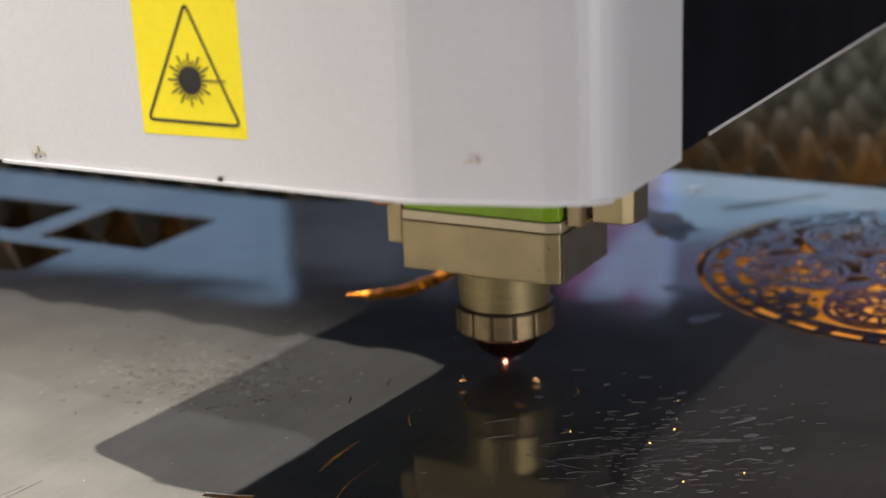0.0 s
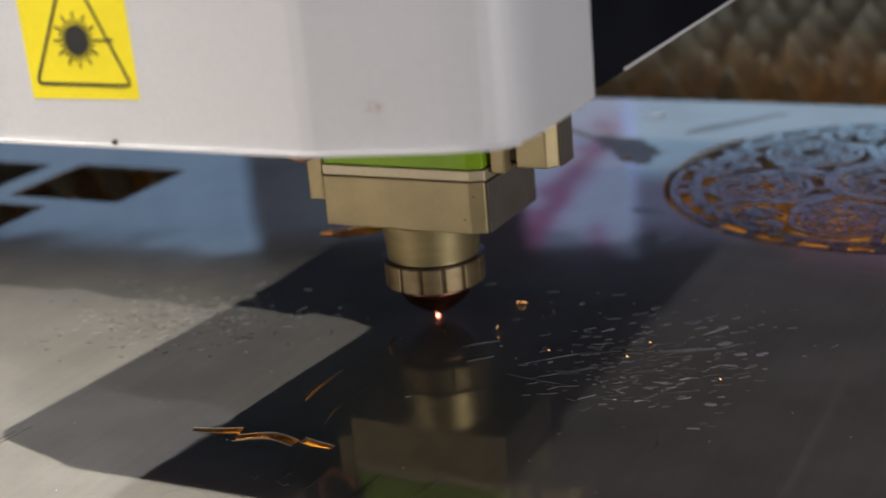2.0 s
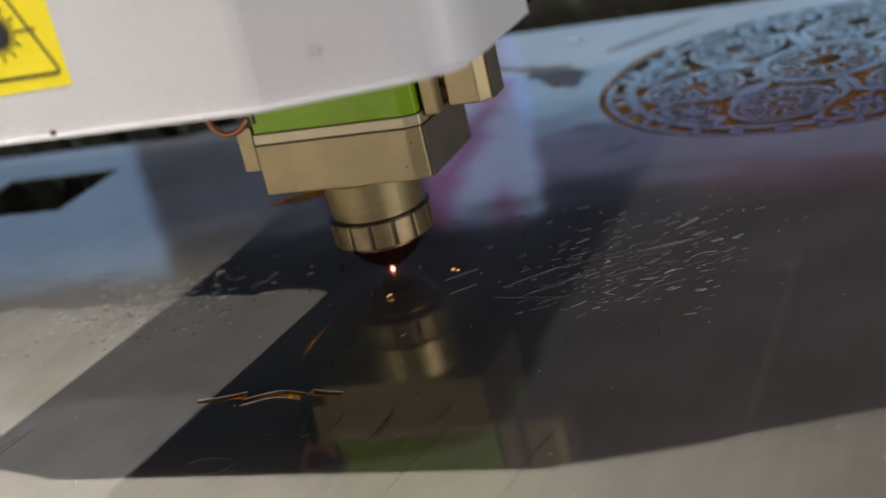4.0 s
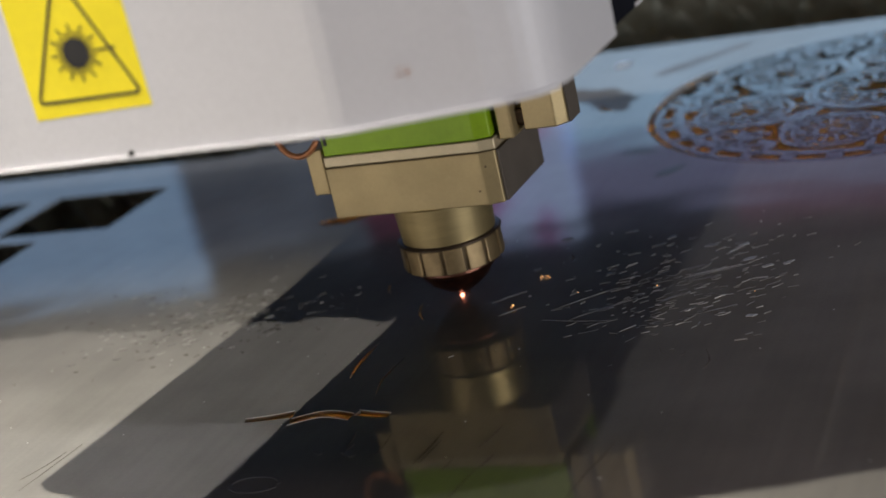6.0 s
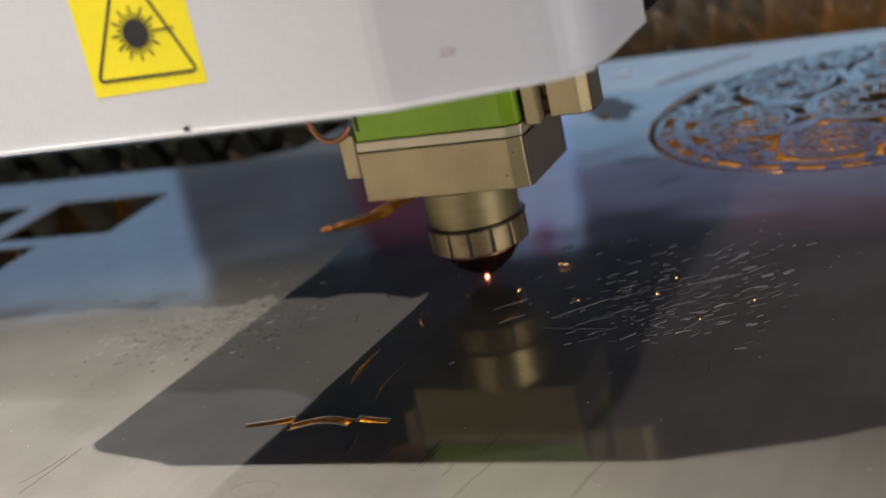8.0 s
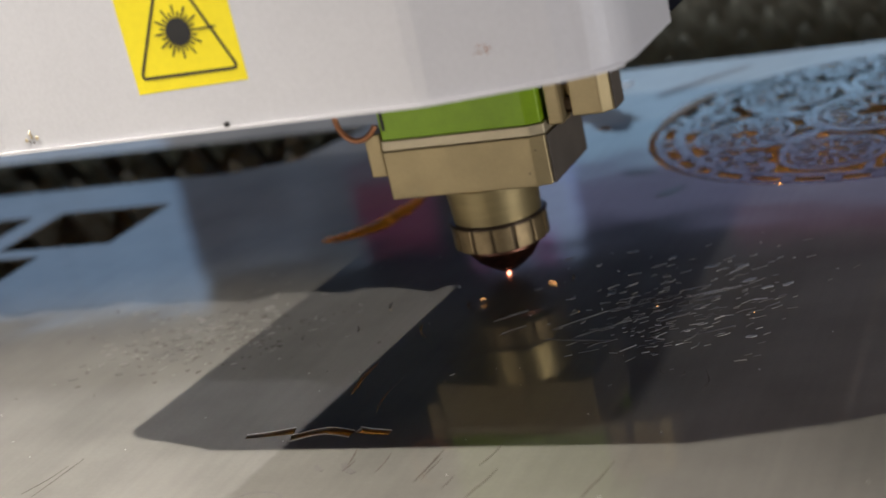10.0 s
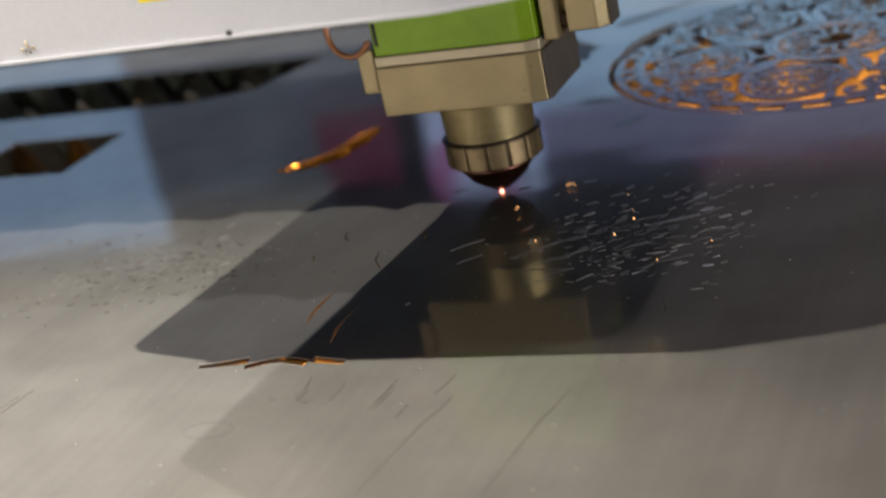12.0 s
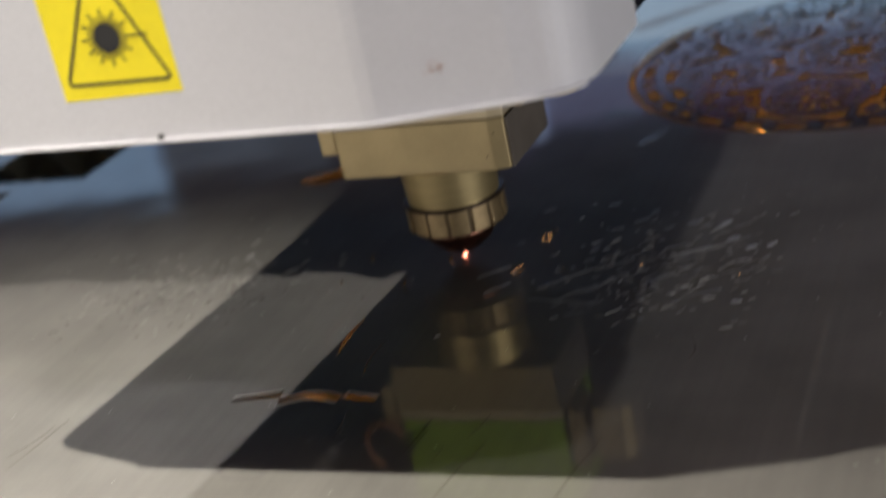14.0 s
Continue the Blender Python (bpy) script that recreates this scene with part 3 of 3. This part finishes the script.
def nozzle_block():
    def chamfered(x0, x1, z0, z1, mat, name, label, back=0.0222):
        part(name, prism([(x0, -0.0228), (x1 - 0.0056, -0.0228), (x1, -0.0206), (x1, back), (x0, back)], z0, z1, 0.0005), mat, head, label)
    chamfered(-0.034, 0.0341, 0.0415, 0.0615, M_GOLD, "block", "champagne anodised lens block", 0.0228)
    for sx, sz in ((0.0262, 0.0472), (0.0300, 0.0560)):
        part("screw", lathe([(0.0004, 0), (0.0004, 0.0003)], n=10), M_GROOVE, head).matrix_basis = pose(sx, -0.0229 if sx < 0.028 else -0.0222, sz, 90)
    part("block_side", box(0.0342, 0.0354, -0.0200, 0.0226, 0.0418, 0.0613, 0.0003), M_GREY, head, "dark grey side plate")
    chamfered(-0.0338, 0.0346, 0.0618, 0.0660, M_GOLDL, "shim", "pale metal shim plate")
    chamfered(-0.0330, 0.0338, 0.0663, 0.110, M_GREEN, "green_body", "bright green anodised body", 0.0220)
    part("slot_mark", box(-0.0318, -0.0306, -0.0232, -0.0227, 0.0705, 0.0800), M_BLACK, head)
    part("left_catch", box(-0.0415, -0.0345, -0.0215, -0.008, 0.0510, 0.0690, 0.0006), M_GOLD, head, "small brass-coloured catch")
    # drawer catch at the other side: two lugs with a bolt between
    part("catch_lug", box(0.0357, 0.0415, -0.018, -0.006, 0.0640, 0.0900, 0.0008), M_GOLD, head, "brass-coloured lug")
    lug = part("catch_block", prism([(0.0445, -0.014), (0.0565, -0.014), (0.0600, -0.010), (0.0600, 0.002), (0.0445, 0.002)], 0.0655, 0.0880, 0.0006), M_GOLD, head, "chamfered brass-coloured catch block")
    part("catch_side", box(0.0601, 0.0609, -0.0098, 0.0018, 0.0657, 0.0878, 0.0002), M_GREY, head, "dark grey end plate")
    part("catch_web", box(0.0358, 0.0445, -0.0100, 0.002, 0.0665, 0.0880, 0.0004), M_GOLD, head)
    for z in (0.0700, 0.0810):
        part("bolt", lathe([(0.0031, 0), (0.0031, 0.0075), (0.0018, 0.0080)], n=16), M_BOLT, head).matrix_basis = pose(0.0430, -0.0045, z, 90)
    pts = [(-0.0430 + 0.0095 * math.cos(a), -0.021 + 0.002 * math.sin(a), 0.0790 + 0.0115 * math.sin(a)) for a in [math.pi * 0.65 + 0.23 * k for k in range(17)]]
    part("cable_loop", tube(pts, 0.0012), M_WIRE, head, "copper-coloured cable loop", smooth=True)


AX, AY = 0.002, -0.005   # nozzle axis


def nozzle():
    part("barrel", lathe([(0.0180, 0.0262), (0.01802, 0.0264), (0.0185, 0.0338), (0.01898, 0.0412), (0.0190, 0.0414)], AX, AY), M_BARREL, head, "nickel-brass nozzle barrel", smooth=True)
    part("gasket", lathe([(0.0194, 0.0257), (0.0203, 0.0262), (0.0194, 0.0268)], AX, AY), M_BOLT, head, smooth=True)
    part("ring_core", lathe([(0.0165, 0.0150), (0.0184, 0.0156), (0.0192, 0.0255), (0.0184, 0.0257)], AX, AY), M_GROOVE, head)
    n = 14
    for i in range(n):
        a0 = 2 * math.pi * i / n
        w = 2 * math.pi / n * 0.84
        outer = arc(AX, AY, 0.0197, a0, a0 + w, 5)
        inner = arc(AX, AY, 0.0181, a0, a0 + w, 5)
        part("ring_lug", prism(outer + inner[::-1], 0.0158, 0.0256, 0.0005), M_RING, head)
    part("nozzle_cone", lathe([(0.0022, 0.0018), (0.0036, 0.0024), (0.0075, 0.0048), (0.0116, 0.0080), (0.0143, 0.0118), (0.0146, 0.0124), (0.0152, 0.0126), (0.0153, 0.0150)], AX, AY), M_COPPER, head, "heat-stained copper nozzle cone", smooth=True)
    # the arc where the beam meets the steel
    bm = lathe([(0.0002, -0.0004), (0.0006, 0.0), (0.0008, 0.0005), (0.0006, 0.0010), (0.0002, 0.0013)], AX, AY - 0.001, n=14)
    part("cutting_arc", bm, M_CORE, head, "glowing white-orange cutting point", smooth=True)


nozzle_block()
nozzle()


# ---- the gantry behind the head ----
gantry = empty("gantry_beam")
tagged(gantry, "dark gantry beam with a pleated bellows shield", "gantry beam")


def bellows():
    """Pleated shield with an uneven front hem."""
    rnd = random.Random(8)
    bm = bmesh.new()
    rows = []
    x, k = -1.25, 0
    while x < 0.095:
        y = 0.1240 + 0.0020 * math.sin(x * 170) + 0.0026 * math.sin(x * 71 + 1) + rnd.uniform(-0.0014, 0.0014)
        z = 0.3685 + 0.005 * (k % 2)
        rows.append([bm.verts.new((x, y, z)), bm.verts.new((x, 0.300, z)), bm.verts.new((x, 0.300, z + 0.003)), bm.verts.new((x, y, z + 0.003))])
        x += 0.009
        k += 1
    for a, b in zip(rows, rows[1:]):
        for j in range(4):
            bm.faces.new((a[j], a[(j + 1) % 4], b[(j + 1) % 4], b[j]))
    bm.faces.new(rows[0])
    bm.faces.new(rows[-1][::-1])
    part("bellows", bm, M_DARK, gantry, "black pleated bellows shield")


bellows()
part("beam", box(-1.25, 0.098, 0.178, 0.30, 0.180, 0.368, 0.006), M_DARK, gantry)
part("beam_end", box(0.12, 1.25, 0.12, 0.30, 0.27, 0.42, 0.006), M_DARK, gantry)
part("rail", box(-1.25, 1.25, 0.31, 0.36, 0.34, 0.42, 0.004), M_DARK, gantry)


# ---- marks on the sheet ----
def scratches(name, seed, count, spot, label, mat=None):
    """Short scraped slivers and spatter lying on the sheet."""
    rnd = random.Random(seed)
    bm = bmesh.new()
    for k in range(count):
        x, y, a, ln, w = spot(rnd)
        d = Vector((math.cos(a), math.sin(a)))
        n = Vector((-d.y, d.x))
        bend = rnd.uniform(-0.08, 0.08) * ln
        pts = [(x + d.x * ln * t + n.x * bend * math.sin(math.pi * (t + 0.5)), y + d.y * ln * t + n.y * bend * math.sin(math.pi * (t + 0.5))) for t in (-0.5, -0.2, 0.1, 0.5)]
        ribbon(pts, [w * 0.3, w, w * 0.9, w * 0.3], 0.0, rnd.uniform(0.0001, 0.0003), bm)
    tagged(part(name, bm, mat or M_MARK), label, "scratches", kind="stuff")


def right_spot(r):
    while True:
        x, y = r.gauss(0.098, 0.024), r.gauss(-0.060, 0.026)
        if 0.02 < x < 0.136 and -0.106 < y < -0.008:
            break
    big = r.random() < 0.07 and x < 0.11
    return x, y, r.gauss(0.62, 0.20), (r.uniform(0.014, 0.032) if big else r.uniform(0.002, 0.007)), r.uniform(0.00012, 0.00036)


def left_spot(r):
    return r.gauss(-0.106, 0.025), r.gauss(-0.066, 0.016), r.gauss(0.45, 0.35), r.uniform(0.001, 0.0045), r.uniform(0.00010, 0.00026)


def scrape(x, y, degrees, length, width):
    """One long scraped streak: a bundle of fine parallel slivers."""
    rnd = random.Random(int(x * 1e4) + int(-y * 1e4) * 7)
    bm = bmesh.new()
    a = radians(degrees)
    d, n = Vector((math.cos(a), math.sin(a))), Vector((-math.sin(a), math.cos(a)))
    for k in range(3):
        off, cut, bend = (k - 1) * width * rnd.uniform(0.5, 1.0), rnd.uniform(0, 0.35), rnd.uniform(-0.04, 0.04) * length
        lo, hi = (-0.5 + cut, 0.5) if k else (-0.5, 0.5 - cut)
        pts = []
        for j in range(6):
            t = lo + (hi - lo) * j / 5
            p = Vector((x, y)) + d * length * t + n * (off + bend * (1 - 4 * t * t))
            pts.append((p.x, p.y))
        ribbon(pts, [w * width * rnd.uniform(0.7, 1.1) for w in (0.10, 0.45, 0.65, 0.55, 0.35, 0.10)], 0.0, 0.0001 + 0.00003 * k, bm)
    tagged(part("scrape_streak", bm, M_MARK if width > 0.00055 else M_SCRAPE), "long pale scrape streak rubbed into the steel", "scratch", "scrape streaks on the sheet")


for row in ((0.069, -0.0775, 37, 0.028, 0.0005), (0.103, -0.0475, 24, 0.022, 0.0006), (0.1105, -0.0835, 25, 0.017, 0.0005), (0.0275, -0.0605, 39, 0.0145, 0.0005),
            (0.033, -0.0745, 41, 0.011, 0.0003), (0.075, -0.0565, 23, 0.013, 0.0005), (0.1015, -0.054, 20, 0.012, 0.0005), (0.0945, -0.043, 24, 0.010, 0.0005),
            (0.1215, -0.057, 5, 0.007, 0.0006), (0.075, -0.017, 34, 0.007, 0.0005), (0.092, -0.0715, 45, 0.012, 0.0005), (0.0615, -0.086, -8, 0.027, 0.0003),
            (0.108, -0.027, 50, 0.012, 0.0007)):
    scrape(*row)
scratches("scratch_marks", 21, 70, right_spot, "bright scrape marks and spatter on the steel", M_SCRAPE)
scratches("scratch_marks", 29, 190, lambda r: (r.gauss(0.095, 0.022), r.gauss(-0.062, 0.024), r.gauss(0.5, 0.3), r.uniform(0.001, 0.004), r.uniform(0.00006, 0.00016)), "hair-fine scrape marks on the steel", M_SCRAPE)
scratches("scratch_marks", 27, 26, lambda r: (r.gauss(0.106, 0.014), r.gauss(-0.080, 0.012), r.gauss(0.45, 0.25), r.uniform(0.0015, 0.0055), r.uniform(0.00014, 0.00032)), "bright scrape marks on the steel", M_MARK)
scratches("scratch_marks", 22, 130, left_spot, "fine scrape marks and spatter on the steel", M_SCRAPE)
scratches("scratch_marks", 28, 120, left_spot, "bright scrape marks on the steel", M_MARK)


def speck_spot(r):
    return r.gauss(-0.102, 0.030), r.gauss(-0.068, 0.018), r.uniform(0, 3.1), r.uniform(0.0008, 0.003), r.uniform(0.0003, 0.0006)


# pale piece added for a glint of lamp light on the sheet
flake = part("sheet_glint", ribbon([(-0.0235, 0.2815), (-0.0205, 0.2850), (-0.0165, 0.2895)], [0.002, 0.0055, 0.002], 0.0, 0.0008), M_TRIM)
tagged(flake, "small pale piece put in for a glint on the sheet", "metal chip")


def flake_chip(x, y, size, turn):
    """A thin curled flake of pale metal, rounded and uneven."""
    rnd = random.Random(int(abs(x) * 1e5) + int(abs(y) * 1e5))
    pts = [(size * rnd.uniform(0.6, 1.25) * math.cos(k * math.pi / 5), 0.5 * size * rnd.uniform(0.5, 1.4) * math.sin(k * math.pi / 5)) for k in range(10)]
    ob = part("metal_flake", prism(pts, 0.0, 0.0002), M_MARK if x > 0.105 else M_SCRAPE)
    ob.matrix_basis = pose(x, y, 0.0, 0, 0, turn)
    tagged(ob, "pale thin metal flake lying on the steel", "metal flake", "flakes on the sheet")


for row in ((0.110, -0.023, 0.0026, 45), (0.115, -0.038, 0.0026, 40), (0.123, -0.046, 0.0025, 35), (0.130, -0.044, 0.0024, 50), (0.125, -0.090, 0.0021, 10), (0.079, -0.009, 0.0025, 50),
            (0.060, 0.001, 0.0026, 25), (0.032, -0.002, 0.0026, 25), (0.003, 0.001, 0.0026, 25), (0.063, -0.043, 0.0020, 25), (0.030, -0.034, 0.0019, 40), (0.097, -0.021, 0.0029, 10)):
    flake_chip(*row)
scratches("dirt_specks", 24, 130, speck_spot, "dark specks of dross on the steel", M_DIRT)
scratches("spatter_dust", 25, 80, lambda r: (r.uniform(-0.20, 0.20), r.uniform(-0.26, 0.02), r.uniform(0, 3.1), r.uniform(0.0004, 0.0012), r.uniform(0.0002, 0.0005)), "fine pale spatter dust strewn over the steel")


def burr(pts, name="slot_burr"):
    tagged(part(name, ribbon(smooth_line(pts), 0.00024, 0.0, 0.0003), M_MARK), "bright raised burr along a cut slot", "burr", "burrs along the slots")


burr([(-0.0375, -0.1556), (-0.028, -0.1534), (-0.0205, -0.1507)])
burr([(-0.0190, -0.1562), (-0.008, -0.1511), (0.0035, -0.1537)])
burr([(0.0045, -0.1511), (0.010, -0.1526), (0.0175, -0.1541)])
burr([(-0.0185, -0.1609), (-0.008, -0.1559), (0.0035, -0.1584)])


def drag_line(pts, width, label="dark drag line scratched in the steel"):
    line = smooth_line(pts, 6)
    rnd, n = random.Random(int(abs(pts[0][0]) * 1e5)), len(line) - 1
    bm = ribbon(line, [width * rnd.uniform(0.4, 0.8) * (0.15 + math.sin(math.pi * k / n)) for k in range(n + 1)], 0.0, 0.00012)
    tagged(part("drag_line", bm, M_DIRT), label, "scratch", "drag lines on the sheet")


drag_line([(0.042, -0.168), (0.0413, -0.178), (0.040, -0.189)], 0.0011)
drag_line([(0.0436, -0.174), (0.0424, -0.182), (0.0418, -0.188)], 0.0006)
drag_line([(0.0100, -0.165), (0.0112, -0.171), (0.0120, -0.178)], 0.0008)
drag_line([(0.0135, -0.175), (0.0127, -0.179), (0.0120, -0.182)], 0.0008)
drag_line([(0.0240, -0.169), (0.0246, -0.176), (0.0240, -0.183)], 0.0005)
drag_line([(0.0610, -0.165), (0.0600, -0.172), (0.0580, -0.179)], 0.0005)
drag_line([(0.0650, -0.181), (0.0633, -0.190), (0.0610, -0.198), (0.0560, -0.236)], 0.0005)
drag_line([(0.1010, -0.177), (0.0992, -0.188), (0.0970, -0.198), (0.0930, -0.236)], 0.0005)
drag_line([(0.0520, -0.185), (0.0517, -0.189), (0.0510, -0.193)], 0.0005)
drag_line([(-0.0960, -0.171), (-0.0975, -0.184), (-0.1000, -0.203)], 0.0004)
drag_line([(0.0990, -0.1130), (0.1005, -0.1166), (0.1030, -0.1180)], 0.0004)
drag_line([(0.1076, -0.1150), (0.1085, -0.1175), (0.1076, -0.1195)], 0.0004)
drag_line([(-0.0990, -0.1760), (-0.1010, -0.1860), (-0.1050, -0.1960)], 0.0003)
drag_line([(0.115, -0.115), (0.118, -0.124), (0.117, -0.130)], 0.0008)


def smear(pts, width, label, mat):
    rag = random.Random(len(label))
    if isinstance(width, (list, tuple)):
        width = [w * rag.uniform(0.55, 1.35) for w in width]
    bm = ribbon(smooth_line(pts, 6), width, 0.0, 0.0001)
    tagged(part("smear", bm, mat), label, "smear", "smears on the sheet")


smear([(-0.0100 + 0.0085 * math.cos(0.5 * k), -0.2000 + 0.0050 * math.sin(0.5 * k)) for k in range(13)], 0.0012, "faint oval stain ring on the steel sheet", M_SMEAR)
smear([(0.0100, -0.1765), (0.0125, -0.1800), (0.0165, -0.1830)], 0.0022, "faint dark scuff on the steel sheet", M_SMEAR)
smear([(0.0005, -0.1775), (0.0020, -0.1800), (0.0045, -0.1815)], 0.0014, "faint dark scuff on the steel sheet", M_SMEAR)
smear([(-0.080, 0.264), (-0.050, 0.241), (-0.031, 0.232), (-0.008, 0.212), (0.006, 0.186)], [0.004 + 0.0006 * k for k in range(14)] + [0.016, 0.021, 0.024, 0.026, 0.026, 0.024, 0.021, 0.018, 0.013, 0.008, 0.003], "ragged grey-brown oily smear on the steel sheet", M_SMUDGE)
smear([(0.053, 0.069), (0.058, 0.077), (0.063, 0.084)], [0.001, 0.003, 0.005, 0.006, 0.007, 0.006, 0.007, 0.006, 0.005, 0.005, 0.003, 0.002, 0.001], "thin dark rub mark on the steel sheet", M_SMEAR)
smear([(0.026, 0.110), (0.034, 0.111), (0.043, 0.108)], [0.001, 0.003, 0.005, 0.007, 0.008, 0.008, 0.009, 0.008, 0.007, 0.006, 0.004, 0.002, 0.001], "thin dark rub mark on the steel sheet", M_SMEAR)
smear([(0.008, 0.250), (0.030, 0.276), (0.052, 0.300)], [0.002] + [0.007] * 11 + [0.003], "thin grey smear on the steel sheet", M_SMEAR)


# ---- sparks ----
def spark_bits(name, seed, count, spot, label, size=1.0):
    rnd = random.Random(seed)
    thing = empty(name)
    tagged(thing, label, "sparks")
    for k in range(count):
        x, y, z, a, ln = spot(rnd)
        pts = [(x + ln * t * math.cos(a + 0.9 * t), y + ln * t * math.sin(a + 0.9 * t), z + ln * 0.35 * math.sin(math.pi * t)) for t in (0, 0.25, 0.5, 0.75, 1.0)]
        r = 0.00030 * size
        part("spark", tube(pts, [r * 0.5, r, r * 1.2, r, r * 0.4], 6), M_SPARK, thing)
    return thing


spray = spark_bits("spark_spray", 5, 3, lambda r: (r.gauss(0.018, 0.018), r.gauss(-0.020, 0.014), r.uniform(0.0004, 0.003), r.uniform(0, 6.3), r.uniform(0.001, 0.003)), "small orange sparks flying off the cutting point", 0.18)
# glowing beads added in place of spark light seen through pierced holes
pinhole_glow = spark_bits("pinhole_glow_beads", 6, 44, lambda r: (*right_spot(r)[:2], 0.0002 - 0.0018 * r.random() ** 0.7, r.uniform(0, 6.3), r.uniform(0.0003, 0.0008)), "tiny glowing beads put in for spark light in pierced holes", 0.55)


def cut_glow_slivers():
    """Glowing slivers that stand in for spark light in the thin curved cuts."""
    thing = empty("glow_in_cuts")
    tagged(thing, "thin orange slivers put in for spark glow in the curved cuts", "sparks")
    for k, pts in enumerate(CUTS):
        line = smooth_line(pts, 5)
        n = len(line) - 1
        depth = (0.0, 0.0004, 0.0004, 0.0003, 0.0001, 0.0001, 0.0004)[k]
        body = [(x, y, -depth - 0.0002 * abs(2 * i / n - 1)) for i, (x, y) in enumerate(line)]
        part("glow_sliver", tube(body, [0.00002 + 0.00007 * math.sin(math.pi * i / n) for i in range(n + 1)], 6), M_CUT_GLOW, thing)
    return thing


cut_glow = cut_glow_slivers()


def spark_shower(seed, count, spread, label):
    """A burst of hot droplets thrown about under the sheet."""
    r = random.Random(seed)
    thing = empty("spark_shower")
    tagged(thing, label, "sparks", "spark showers under the sheet")
    for k in range(count):
        a, d = r.uniform(0, 6.3), spread * math.sqrt(r.random())
        p0 = Vector((d * math.cos(a), d * math.sin(a), r.uniform(-0.012, 0.012)))
        pts = [tuple(p0 + Vector((0.014 * t * math.cos(a), 0.014 * t * math.sin(a), -0.012 * t * t))) for t in (0, 0.4, 0.8, 1.2)]
        part("spark", tube(pts, 0.0005, 5), M_GLOW, thing)
    return thing


shower_head = spark_shower(12, 3, 0.028, "orange shower of sparks under the cutting point")
shower_disc = spark_shower(13, 72, 0.100, "orange shower of sparks under the openwork ornament")
shower_slot = spark_shower(15, 8, 0.016, "orange shower of sparks under the curved slot")
shower_leaf = spark_shower(18, 4, 0.020, "orange shower of sparks under the leaf-shaped slot")
shower_back = spark_shower(17, 60, 0.12, "orange shower of sparks among the slats behind the sheet")
shower_left = spark_shower(14, 3, 0.06, "orange shower of sparks under the cut-out windows")


# ---- movement ----
def motions():
    walk(head, [(t, pose(x, y, 0)) for t, x, y in HEAD])
    walk(gantry, [(t, pose(0, y, 0)) for t, x, y in HEAD])
    walk(spray, [(t, pose(x, y, -0.004 * (1 - b), 0, 0, (37 * i) % 80)) for i, ((t, x, y), b) in enumerate(zip(HEAD, FLARE))])
    walk(shower_head, [(t, pose(x * 0.3, y * 0.3 - 0.055, -0.060 + 0.012 * b ** 2)) for (t, x, y), b in zip(HEAD, FLARE)])
    walk(pinhole_glow, [(t, pose(0, 0, -0.0004 + 0.0018 * b ** 9)) for (t, x, y), b in zip(HEAD, FLARE)])
    walk(cut_glow, [(t, pose(0, 0, 0.0001 - 0.030 * (1 - w))) for (t, x, y), w in zip(HEAD, CUT_GLOW)])
    for shower, sx, sy, top, drop in ((shower_back, 0.26, 0.47, -0.045, 1.60), (shower_disc, 0.14, 0.105, -0.046, 0.56), (shower_left, -0.285, 0.09, -0.060, 1.30),
                                      (shower_slot, -0.010, -0.140, -0.028, 0.30), (shower_leaf, -0.080, 0.115, -0.125, 0.31)):
        walk(shower, [(t, pose(sx + x * 0.3, sy + y * 0.3, top - drop * (1 - b) ** 1.5)) for (t, x, y), b in zip(HEAD, FLARE)])


motions()
